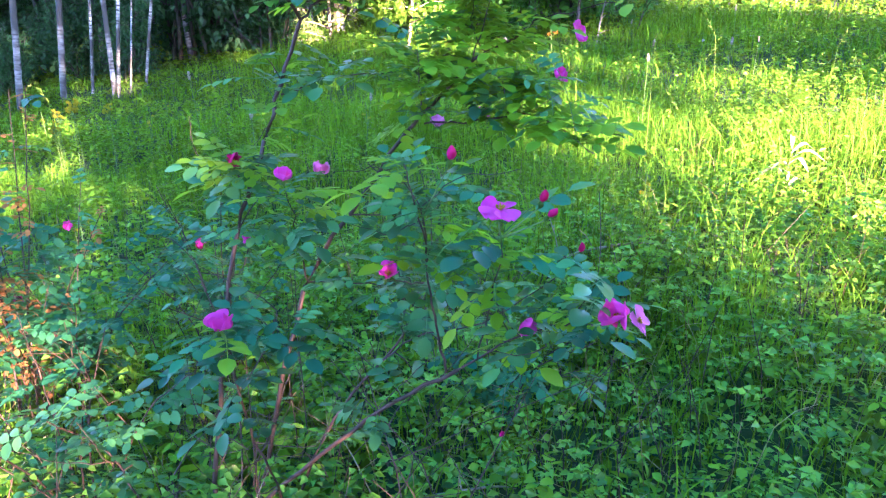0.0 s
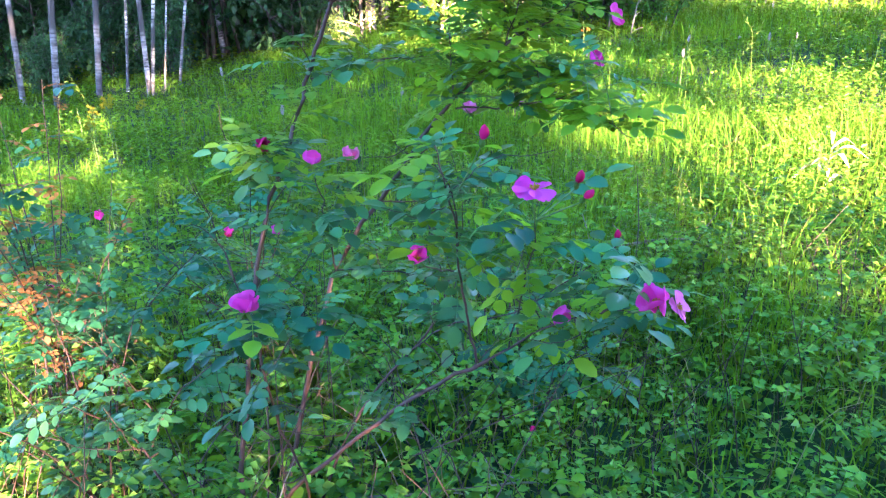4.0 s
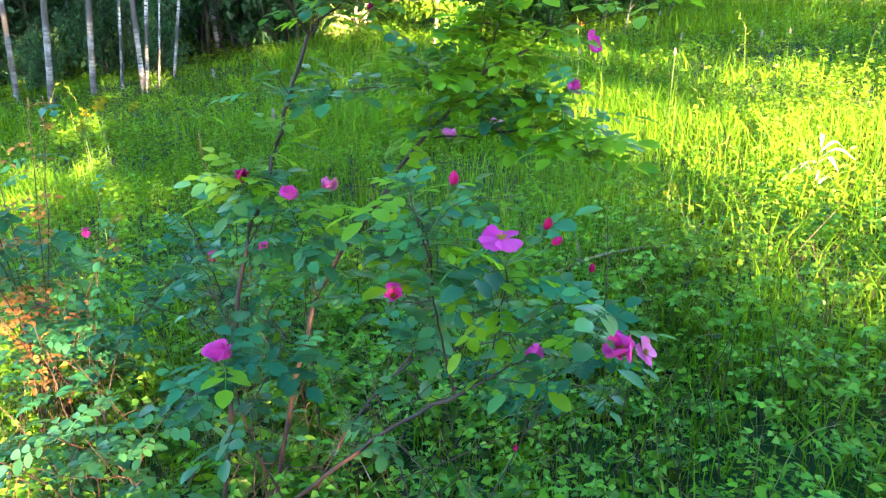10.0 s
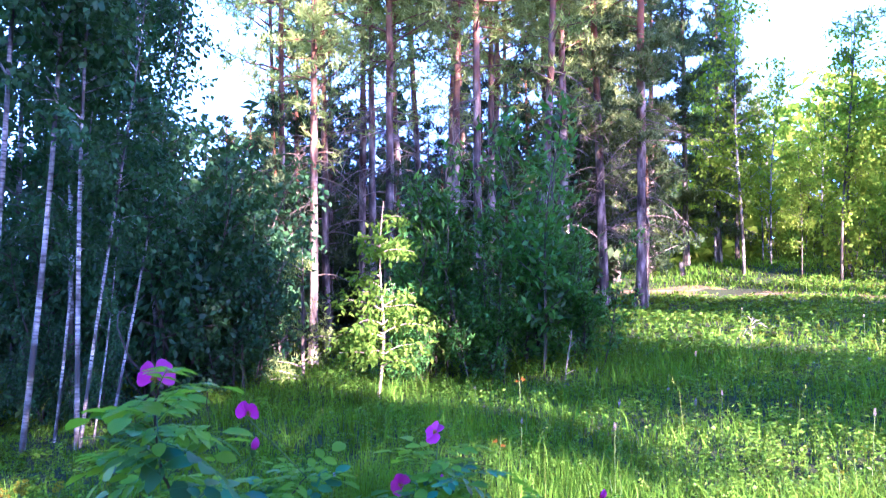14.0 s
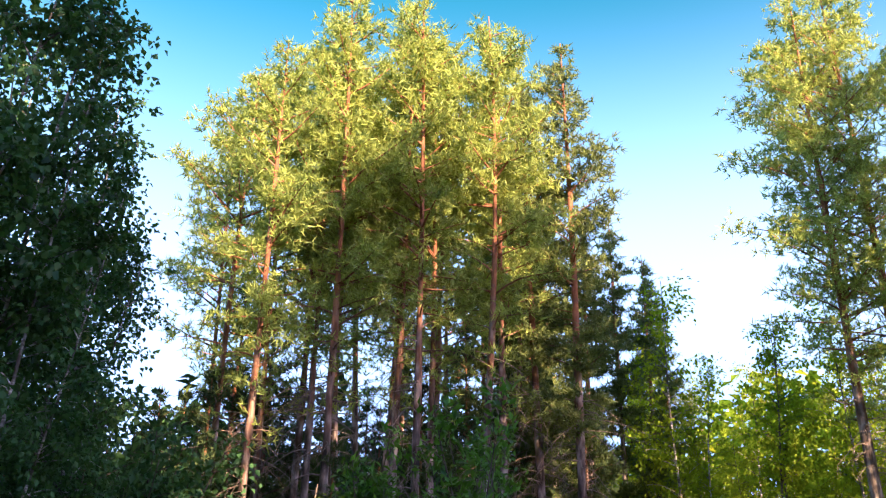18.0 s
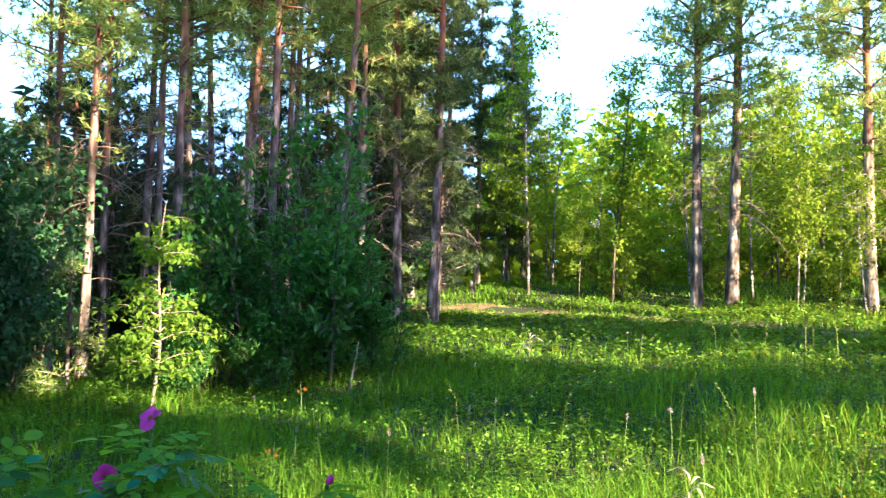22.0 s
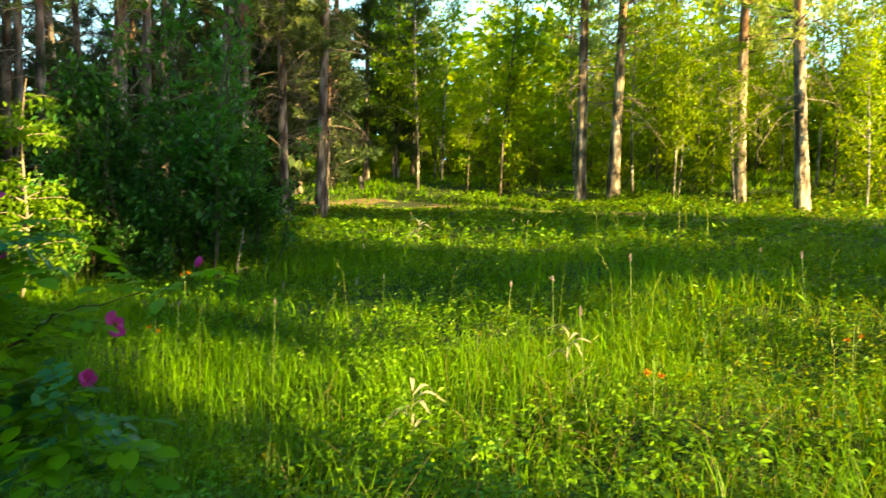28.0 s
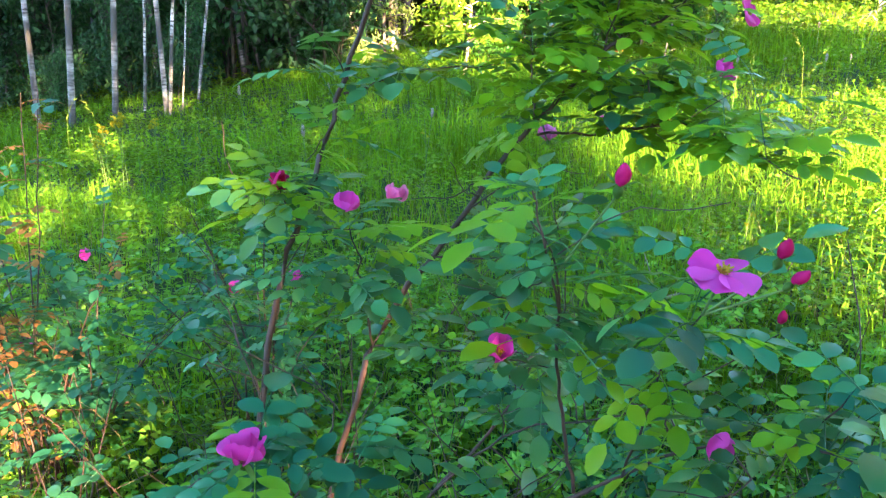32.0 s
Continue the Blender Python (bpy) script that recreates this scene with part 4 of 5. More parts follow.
def meadow_herbs():
    """Leafy herbs between the grass: upright stems with leaf pairs, low clumps on stalks, fine-leaved tangles."""
    rng = np.random.default_rng(102)
    pile = Pile()
    for r0, r1, plants, per, size, high, fine in ((1.0, 2.7, 900, 14, 0.04, 0.24, True), (2.5, 4.6, 1900, 14, 0.038, 0.32, True), (4.4, 8, 3000, 18, 0.034, 0.34, False), (7.5, 15, 5500, 11, 0.052, 0.32, False), (14, 32, 9000, 7, 0.12, 0.3, False)):
        x, y = sector(rng, plants, r0, r1)
        k = clear_of_track(x, y, 1.0)
        stand = np.sin(x * 1.7 + 1.3 * np.sin(y * 1.1)) * np.sin(y * 1.9 + np.sin(x * 1.5))
        k &= rng.uniform(0, 1, plants) < 0.6 + 0.4 * (stand > -0.1)
        x, y, stand = x[k], y[k], stand[k]
        n = len(x)
        hs = high * rng.uniform(0.35, 1.25, n) * (0.85 + 0.3 * stand) * (1 - 0.72 * np.exp(-((x - 9.5) / 5) ** 2 - ((y - 25) / 5) ** 2)) * np.where((x < -2.8) & (y > 8.6), 0.5, 1.0)
        kind = np.clip(0.5 + 0.42 * np.sin(x * 2.3 + 2.2 * np.sin(y * 1.7)) + rng.normal(0, 0.25, n), 0, 0.999)
        node = np.tile(np.arange(per), n)
        cx, cy, hh, kk = (np.repeat(q, per) for q in (x, y, hs, kind))
        m = n * per
        turn = np.repeat(rng.uniform(0, 2 * np.pi, n), per) + node * np.pi + (node // 2) * np.pi / 2 + rng.normal(0, 0.25, m)
        u = (0.18 + 0.82 * (node // 2 + 1) / (per / 2)) + rng.normal(0, 0.03, m)
        loose = kk > 0.42
        turn = np.where(loose, rng.uniform(0, 2 * np.pi, m), turn)
        u = np.where(loose, rng.uniform(0.35, 1.0, m), u)
        out = np.where(loose, size * rng.uniform(0.2, 2.2, m), 0.002)
        grow = np.where(loose, 1.0, 1.35 - 0.65 * u)
        sway = np.repeat(rng.normal(0, 0.12, (n, 2)), per, 0) * (hh * u)[:, None]
        C = np.stack([cx + np.cos(turn) * out + sway[:, 0], cy + np.sin(turn) * out + sway[:, 1], land(cx, cy) + hh * u], 1)
        D = np.stack([np.cos(turn), np.sin(turn), rng.uniform(-0.35, 0.45, m)], 1) + rng.normal(0, 0.15, (m, 3))
        for lo, hi, ln, wd in ((-1, 0.22, 1.5, 0.36), (0.22, 0.42, 1.25, 0.6), (0.42, 0.72, 0.95, 0.78), (0.72, 0.86, 0.6, 0.6), (0.86, 1.01, 1.3, 0.2)):
            w = (kk >= lo) & (kk < hi)
            if fine:
                pile.put(*ovate(rng, C[w], D[w], size * ln * grow[w], wd))
            else:
                pile.put(*leaves(rng, C[w] + unit(D[w]) * (size * ln * grow[w] * 0.5)[:, None], D[w], size * ln * grow[w], wd))
    return pile.mesh("meadow_herbs", M["herb"])


tagged(part("meadow_herbs", meadow_herbs()), "leafy green herbs among the grass", "herbs", kind="stuff")


# ---------------------------------------------------------------- roses
def leaflet(length, width, at, way, up=(0, 0, 1)):
    """One toothed oval leaflet, folded along its midrib: points and triangles."""
    at, way = np.array(at, float), unit(np.array(way, float))
    side = unit(np.cross(way, np.array(up, float)))
    n = np.cross(side, way)
    prof = ((0.0, 0.06), (0.24, 0.8), (0.54, 1.0), (0.84, 0.66), (1.0, 0.06))
    V, F = [], []
    for t, w in prof:
        mid = at + way * t * length - n * (0.16 * length * t * t)
        for s in (-1, 0, 1):
            V.append(mid + side * s * w * width / 2 + n * abs(s) * w * width * 0.1)
    for i in range(4):
        for s in (0, 1):
            a = i * 3 + s
            F += [(a, a + 1, a + 4), (a, a + 4, a + 3)]
    return V, F


def compound_leaf(seed, pairs=3, size=0.032):
    """A rose leaf: five or seven leaflets on one stalk, lying along +x from its base."""
    rng = np.random.default_rng(seed)
    p = Pile()
    length = size * (0.75 + pairs * 0.78)
    line = spline([(0, 0, 0), (length * 0.5, 0, 0.1 * length), (length, 0, 0.02 * length)], 6)
    V, F = tube(line, [0.0011, 0.0006], 3)
    p.put(V, np.concatenate([F[:, :3], F[:, [0, 2, 3]]]))
    for k in range(pairs):
        x = length * (0.32 + 0.62 * k / pairs)
        z = np.interp(x, line[:, 0], line[:, 2])
        s = size * (0.72 + 0.14 * k) * rng.uniform(0.9, 1.12)
        for sg in (-1, 1):
            p.put(*leaflet(s, s * 0.66, (x, sg * 0.001, z), (0.55, sg, rng.uniform(-0.25, 0.15))))
    p.put(*leaflet(size * 1.15, size * 0.74, (length, 0, line[-1, 2]), (1, rng.uniform(-0.1, 0.1), -0.15)))
    return p


LEAF_KINDS = ((1, 3, 0.036), (2, 2, 0.04), (3, 3, 0.031))
LEAF_MESHES = [compound_leaf(*k).mesh("compound_leaf", M["rose_leaf"]) for k in LEAF_KINDS]
SUNLIT_LEAF_MESHES = [compound_leaf(*k).mesh("compound_leaf", M["sunlit_fresh_leaf"]) for k in LEAF_KINDS]
RED_LEAF_MESHES = [compound_leaf(s, 2, 0.023).mesh("compound_leaf", M["red_leaf"]) for s in (4, 5)]


def petal(openness, size, mat, seed):
    """A broad notched petal, cupped; it grows from the origin along +x."""
    rng = np.random.default_rng(seed)
    nu, nv = 9, 7
    V = []
    for i in range(nu):
        u = i / (nu - 1)
        half = size * (0.66 if openness > 0.5 else 0.55) * (math.sin(math.pi / 2 * u / 0.6) ** 0.85 if u < 0.6 else math.sqrt(1 - 0.86 * ((u - 0.6) / 0.4) ** 2)) + 0.001
        for j in range(nv):
            v = j / (nv - 1) * 2 - 1
            notch = 0.1 * size * (1 - abs(v)) ** 1.5 * u ** 4 - 0.16 * size * v * v * u
            r = u * size - (0.1 * size * math.exp(-(v * 4) ** 2) * u ** 6) - 0.05 * size * v * v * u ** 2
            if openness == 0.6:
                lift, out = size * (0.3 * u + 0.4 * u * u), r * (0.95 - 0.25 * u)
            elif openness > 0.5:
                lift, out = size * (0.16 * u - 0.14 * u * u), r * 0.95
            else:
                lift, out = size * (0.25 * u + 0.6 * u ** 2.2), r * (1.0 - 0.42 * u)
            V.append((out, v * half, lift + 0.22 * half * v * v + 0.035 * size * math.sin(v * 5 + seed) * u))
    F = [(i * nv + j, (i + 1) * nv + j, (i + 1) * nv + j + 1, i * nv + j + 1) for i in range(nu - 1) for j in range(nv - 1)]
    return quick_mesh("petal", np.array(V), np.array(F), mat, True)


PETALS = {}
for tone in ("petal", "pale_petal", "deep_petal"):
    for openness in (0.85, 0.6, 0.34):
        PETALS[tone, openness] = [petal(openness, 0.0265, M[tone], s) for s in (1, 2)]


def stamen_mesh():
    rng = np.random.default_rng(9)
    p = Pile()
    for k in range(40):
        a, t = rng.uniform(0, 6.28), rng.uniform(0.1, 1.0)
        end = np.array([math.cos(a) * 0.007 * t, math.sin(a) * 0.007 * t, 0.0075 * rng.uniform(0.7, 1.1)])
        p.put(*tube(np.array([end * 0.15, end * 0.7, end * 0.92, end]), [0.0003, 0.0003, 0.0009, 0.0006], 4))
    return p.mesh("stamens", M["stamen"])


def hip_mesh():
    z = np.linspace(0, 1, 8)
    p = Pile()
    p.put(*tube(np.column_stack([z * 0, z * 0, -0.012 + 0.013 * z]), 0.0045 * np.sin(np.pi * (0.12 + 0.8 * z)) + 0.0004, 8))
    return p.mesh("receptacle", M["sepal"], True)


def sepal_mesh():
    p = Pile()
    for k in range(5):
        a = k * 2 * math.pi / 5 + 0.6
        V, F = leaflet(0.02, 0.005, (0, 0, 0), (math.cos(a), math.sin(a), -0.2))
        p.put(V, F)
    return p.mesh("sepals", M["sepal"])


def bud_mesh(mat):
    z = np.linspace(0, 1, 9)
    p = Pile()
    tw = np.column_stack([0.0008 * np.sin(z * 5), 0.0008 * np.cos(z * 5), 0.022 * z])
    p.put(*tube(tw, 0.0068 * np.sin(np.pi * (0.1 + 0.88 * z)) ** 0.8 + 0.0003, 8))
    return p.mesh("bud", mat, True)


STAMENS, HIP, SEPALS = stamen_mesh(), hip_mesh(), sepal_mesh()
BUD = {"deep": bud_mesh(M["deep_petal"]), "pink": bud_mesh(M["petal"])}


def stalk(name, a, b, parent, r=0.0016, mat="green_stem", sag=0.0):
    a, b = np.array(a, float), np.array(b, float)
    mid = (a + b) / 2 + np.array([0, 0, -sag])
    return part(name, quick_mesh(name, *tube(spline([a, mid, b], 6), [r, r * 0.7], 5), M[mat], True), parent)


def flower(parent, at, face, openness=0.85, tone="petal", size=1.0, seed=0, petals=5, foot=None, angles=None):
    """A single wild rose: receptacle, sepals, petals and stamens. face: the way that it looks."""
    rng = np.random.default_rng(200 + seed)
    q = Vector(face).to_track_quat("Z", "Y").to_matrix().to_4x4()
    m = Matrix.Translation(at) @ q @ pose(0, 0, 0, 0, 0, rng.uniform(0, 72) if angles is None else 0) @ Matrix.Scale(size, 4)
    f = part("flower", HIP, parent, {"petal": "pink wild rose", "pale_petal": "pale pink wild rose", "deep_petal": "deep crimson half-open rose"}[tone], m)
    part("calyx", SEPALS, f, "green pointed sepals")
    for k in range(petals if angles is None else len(angles)):
        turn = k * 72 if angles is None else angles[k]
        part("petal", PETALS[tone, openness][k % 2], f, "", pose(0, 0, 0.0005 * k, rng.uniform(-9, 9), rng.uniform(-26, 10), turn + rng.uniform(-9, 9)) @ Matrix.Scale(rng.uniform(0.85, 1.15), 4))
    if openness > 0.3:
        part("stamen_tuft", STAMENS, f, "golden yellow stamens")
    if foot is not None:
        low = Vector(at) - Vector(face).normalized() * 0.012 * size
        stalk("flower_stalk", foot, low, parent)
    return f


def bud(parent, at, face, kind="deep", size=1.0, foot=None):
    q = Vector(face).to_track_quat("Z", "Y").to_matrix().to_4x4()
    b = part("bud", BUD[kind], parent, "closed crimson rose bud" if kind == "deep" else "pink opening rose bud", Matrix.Translation(at) @ q @ Matrix.Scale(size, 4))
    part("calyx", SEPALS, b, "", pose(0, 0, 0.001, 180, 0, 0) @ Matrix.Scale(0.8, 4))
    part("receptacle", HIP, b)
    if foot is not None:
        stalk("flower_stalk", foot, Vector(at) - Vector(face).normalized() * 0.01, parent)
    return b


def put_leaf(parent, at, az, tilt, roll, size, meshes):
    return part("compound_leaf", meshes, parent, "", pose(*at, roll, tilt, az) @ Matrix.Scale(size, 4))


ROSE = tagged(new("rose_bush"), "wild rose bush with pink flowers on dark thorny stems", "shrub")
STEMS = {}


def stem(key, points, r0, r1, n=22, mat="rose_stem", parent=ROSE, name="stem", thorns=True, seed=0):
    line = spline(points, n)
    srng = np.random.default_rng(len(STEMS) * 7 + seed)
    line[1:-1] += srng.normal(0, 0.0022, (n - 2, 3))
    p = Pile().put(*tube(line, [r0 * 0.72, (r0 + r1) * 0.36, r1 * 0.75], 7))
    if thorns:
        for k in range(n * 2):
            i = srng.uniform(0, n - 1.01)
            a = line[int(i)] + (line[int(i) + 1] - line[int(i)]) * (i % 1)
            way = unit(srng.normal(0, 1, 3)) * srng.uniform(0.003, 0.006) + np.array([0, 0, -0.0015])
            p.put(*tube(np.array([a, a + way * (r0 * 100 + 0.5)]), [0.0006, 0.0001], 3))
    STEMS[key] = line
    return part(name, p.mesh("rose_stem", M[mat], True), parent)


# main canes, from the ground up
stem("a", [(-0.5, 1.47, -0.05), (-0.505, 1.5, 0.29), (-0.486, 1.55, 0.52), (-0.45, 1.63, 0.82), (-0.403, 1.7, 0.97), (-0.357, 1.74, 1.114), (-0.297, 1.74, 1.276)], 0.0088, 0.0055, 30)
stem("a_left", [(-0.297, 1.74, 1.276), (-0.327, 1.65, 1.367), (-0.354, 1.55, 1.452), (-0.345, 1.45, 1.525), (-0.312, 1.33, 1.624), (-0.3, 1.295, 1.665)], 0.005, 0.0022, name="branch")
stem("a_right", [(-0.297, 1.74, 1.276), (-0.253, 1.8, 1.317), (-0.198, 1.83, 1.362), (-0.166, 1.85, 1.397)], 0.004, 0.002, 12, name="branch")
stem("a_side", [(-0.35, 1.74, 1.12), (-0.236, 1.75, 1.154), (-0.103, 1.78, 1.163)], 0.003, 0.0014, 14, name="branch")
stem("b", [(-0.46, 1.56, -0.05), (-0.4, 1.62, 0.35), (-0.302, 1.66, 0.715), (-0.165, 1.68, 0.92), (-0.087, 1.7, 1.036), (-0.012, 1.74, 1.107), (0.065, 1.78, 1.186), (0.156, 1.82, 1.227), (0.203, 1.85, 1.266)], 0.0086, 0.0032, 34)
stem("b_low", [(-0.04, 1.72, 1.06), (0.062, 1.75, 1.06), (0.182, 1.75, 1.073), (0.247, 1.6, 1.063), (0.29, 1.5, 1.045)], 0.0032, 0.0014, 20, name="branch")
stem("b_up", [(-0.046, 1.72, 1.09), (-0.05, 1.74, 1.15), (-0.053, 1.75, 1.208)], 0.0026, 0.0014, 10, name="branch")
stem("b_mid", [(0.03, 1.76, 1.15), (0.141, 1.8, 1.123), (0.205, 1.8, 1.098)], 0.0026, 0.0012, 12, name="branch")
stem("b_top", [(0.065, 1.78, 1.186), (0.1, 1.85, 1.3), (0.11, 1.9, 1.42)], 0.0024, 0.0014, 12, name="branch")
stem("c", [(-0.5, 1.47, 0.02), (-0.42, 1.46, 0.23), (-0.374, 1.45, 0.298), (-0.167, 1.42, 0.501), (0.028, 1.38, 0.646)], 0.0086, 0.005, 26)
stem("c_end", [(0.028, 1.38, 0.646), (0.127, 1.34, 0.729), (0.195, 1.25, 0.805), (0.235, 1.13, 0.86)], 0.0034, 0.0016, 16, name="branch")
stem("c_up", [(0.006, 1.38, 0.64), (-0.02, 1.36, 0.804), (-0.038, 1.32, 0.961), (-0.066, 1.32, 1.071)], 0.0038, 0.0016, 20, name="branch")
stem("c_twig", [(0.065, 1.36, 0.68), (0.087, 1.32, 0.833), (0.1, 1.3, 0.9), (0.09, 1.17, 0.99)], 0.0026, 0.0012, 14, name="branch")
stem("d", [(-0.42, 1.6, -0.04), (-0.3, 1.6, 0.3), (-0.198, 1.6, 0.476), (-0.096, 1.65, 0.579), (-0.03, 1.65, 0.705), (-0.06, 1.45, 0.8), (-0.1, 1.36, 0.84)], 0.006, 0.0016, 26)
stem("d_side", [(-0.198, 1.6, 0.476), (-0.08, 1.55, 0.62), (0.1, 1.5, 0.7), (0.26, 1.42, 0.86)], 0.0032, 0.0014, 20, name="branch")
stem("e", [(-0.56, 1.5, -0.05), (-0.66, 1.45, 0.3), (-0.737, 1.5, 0.379), (-0.8, 1.4, 0.52)], 0.0045, 0.0018, 18)
stem("e_side", [(-0.7, 1.5, 0.36), (-0.637, 1.5, 0.479), (-0.53, 1.5, 0.575)], 0.003, 0.0016, 12, name="branch")
stem("f", [(-0.4, 1.5, -0.05), (-0.34, 1.42, 0.3), (-0.36, 1.3, 0.55), (-0.34, 1.15, 0.8), (-0.33, 1.08, 0.87)], 0.005, 0.0016, 20)
stem("g", [(-0.5, 1.62, 0.02), (-0.52, 1.78, 0.4), (-0.62, 1.88, 0.66), (-0.66, 1.9, 0.7)], 0.0036, 0.0014, 18)
stem("b_flowers", [(-0.302, 1.66, 0.715), (-0.3, 1.58, 0.85), (-0.305, 1.5, 0.97)], 0.003, 0.0014, 12, name="branch")
stem("a_flowers", [(-0.42, 1.68, 0.93), (-0.44, 1.68, 0.96), (-0.45, 1.67, 0.985)], 0.0022, 0.0012, 8, name="branch")
stem("a_bare", [(-0.41, 1.69, 0.95), (-0.5, 1.72, 0.94), (-0.55, 1.75, 1.0), (-0.56, 1.76, 1.07)], 0.0024, 0.001, 12, name="branch")
stem("b_spur", [(-0.2, 1.67, 0.87), (-0.08, 1.62, 0.89), (0.0, 1.6, 0.93)], 0.0026, 0.0012, 12, name="branch")
stem("b_cross", [(-0.302, 1.66, 0.715), (-0.12, 1.6, 0.73), (0.05, 1.55, 0.73)], 0.0026, 0.0012, 14, name="branch")
stem("b_far", [(0.203, 1.85, 1.266), (0.3, 1.84, 1.29), (0.39, 1.81, 1.31), (0.445, 1.8, 1.34)], 0.0018, 0.001, 12, name="branch")

# flowers and buds
flower(ROSE, (-0.45, 1.67, 0.99), (0.5, -0.8, 0.3), 0.34, "deep_petal", 0.95, 1)
flower(ROSE, (-0.305, 1.48, 1.0), (0.1, -0.4, 0.95), 0.34, "petal", 1.0, 2)
flower(ROSE, (-0.262, 1.655, 0.965), (0.3, -0.4, 0.9), 0.34, "pale_petal", 1.0, 3, foot=(-0.302, 1.64, 0.85))
flower(ROSE, (-0.325, 1.055, 0.89), (0.15, -0.35, 0.95), 0.34, "petal", 1.12, 4)
flower(ROSE, (-0.1, 1.33, 0.865), (0.2, -0.45, 0.85), 0.34, "petal", 1.0, 5, foot=(-0.1, 1.36, 0.84))
flower(ROSE, (0.08, 1.09, 1.06), (0.12, -0.28, 0.95), 0.85, "petal", 1.12, 6, petals=4, foot=(0.09, 1.17, 0.99))
flower(ROSE, (0.255, 1.06, 0.905), (-0.55, -0.6, 0.45), 0.34, "petal", 1.25, 7, foot=(0.235, 1.13, 0.86))
flower(ROSE, (0.285, 1.07, 0.895), (0.7, -0.3, 0.5), 0.85, "pale_petal", 0.9, 8, foot=(0.235, 1.13, 0.86))
flower(ROSE, (0.25, 1.8, 1.15), (0.6, -0.5, 0.5), 0.34, "petal", 1.05, 9, foot=(0.205, 1.8, 1.098))
flower(ROSE, (0.305, 1.86, 1.24), (0.6, -0.6, 0.4), 0.85, "petal", 0.95, 10, foot=(0.203, 1.85, 1.266))
flower(ROSE, (0.1, 1.95, 1.03), (0.1, -0.4, 0.9), 0.34, "pale_petal", 1.05, 11, foot=(0.1, 1.8, 1.08))
flower(ROSE, (-0.01, 1.9, 1.02), (0.0, -0.5, 0.8), 0.34, "pale_petal", 1.0, 12, foot=(-0.03, 1.75, 1.07))
flower(ROSE, (-0.3, 1.29, 1.68), (0.1, -0.95, 0.1), 0.85, "petal", 1.15, 13, angles=(28, 152))
flower(ROSE, (-0.26, 1.71, 1.555), (0.5, -0.7, 0.3), 0.85, "petal", 0.9, 14, petals=3, foot=(-0.166, 1.85, 1.397))
flower(ROSE, (0.11, 1.92, 1.47), (-0.5, -0.5, 0.6), 0.85, "petal", 0.95, 15, petals=4, foot=(0.11, 1.9, 1.42))
flower(ROSE, (0.03, 1.89, 1.365), (0.2, -0.8, 0.3), 0.85, "petal", 0.95, 16, petals=4, foot=(0.085, 1.84, 1.28))
flower(ROSE, (0.14, 1.25, 0.812), (0.3, -0.7, -0.4), 0.34, "petal", 0.9, 17, petals=4, foot=(0.127, 1.34, 0.75))
flower(ROSE, (-0.6, 1.9, 0.722), (-0.6, -0.6, 0.4), 0.34, "petal", 0.75, 18, foot=(-0.62, 1.88, 0.68))
bud(ROSE, (0.011, 1.21, 1.105), (0.15, -0.2, 1), "deep", 1.1, (-0.035, 1.31, 0.98))
bud(ROSE, (0.148, 1.15, 1.055), (0.25, -0.2, 1), "deep", 0.95, (0.09, 1.17, 0.99))
bud(ROSE, (0.158, 1.14, 1.035), (0.5, -0.2, 0.6), "deep", 0.85, (0.09, 1.17, 0.99))
bud(ROSE, (-0.18, 1.84, 1.31), (0.1, 0, 1), "deep", 1.0, (-0.198, 1.83, 1.29))
bud(ROSE, (-0.62, 1.89, 0.72), (0.9, 0, -0.25), "deep", 0.9)
bud(ROSE, (-0.215, 1.55, 1.52), (0.2, 0, 1), "pink", 1.0, (-0.3, 1.5, 1.45))
bud(ROSE, (0.449, 1.8, 1.352), (0.3, -0.2, 0.9), "pink", 1.0)
bud(ROSE, (0.26, 1.42, 0.875), (0.1, -0.1, 1), "deep", 0.9)
bud(ROSE, (0.12, 1.92, 1.36), (0.1, 0, 1), "pink", 0.9, (0.1, 1.86, 1.31))
bud(ROSE, (-0.03, 1.62, 0.1), (0.2, -0.3, 0.8), "deep", 1.2, (-0.1, 1.65, 0.02))
bud(ROSE, (0.15, 1.8, 0.22), (0.2, -0.3, 0.8), "deep", 1.1, (0.1, 1.8, 0.1))

# fine dry twigs low in the bush
trng = np.random.default_rng(77)
for k in range(30):
    a = np.array([trng.uniform(-0.62, -0.05), trng.uniform(1.42, 1.75), trng.uniform(0.02, 0.45)])
    d = np.array([trng.normal(0.05, 0.14), trng.normal(0, 0.08), trng.uniform(0.08, 0.3)])
    stem("twig%d" % k, [a, a + d * 0.5 + trng.normal(0, 0.02, 3), a + d], trng.uniform(0.0012, 0.0024), 0.0008, 7, mat="rose_stem", name="twig", thorns=False)
# short dark side twigs off the canes
for key in ("a", "b", "c", "d", "a_left", "b_low", "c_up", "c_end", "d_side", "e", "f", "g"):
    for k in range(4):
        line = STEMS[key]
        a = line[int(trng.uniform(0.3, 0.95) * (len(line) - 1))]
        d = unit(trng.normal(0, 1, 3) * np.array([1, 0.7, 0.6]) + np.array([0, 0, 0.55])) * trng.uniform(0.09, 0.24)
        kink = np.cross(d, trng.normal(0, 1, 3)) * 0.18
        stem("%s_twig%d" % (key, k), [a, a + d * 0.45 + kink, a + d], trng.uniform(0.0014, 0.0024), 0.0008, 9, name="twig", thorns=False)
# leaves along the upper part of every cane
lrng = np.random.default_rng(303)
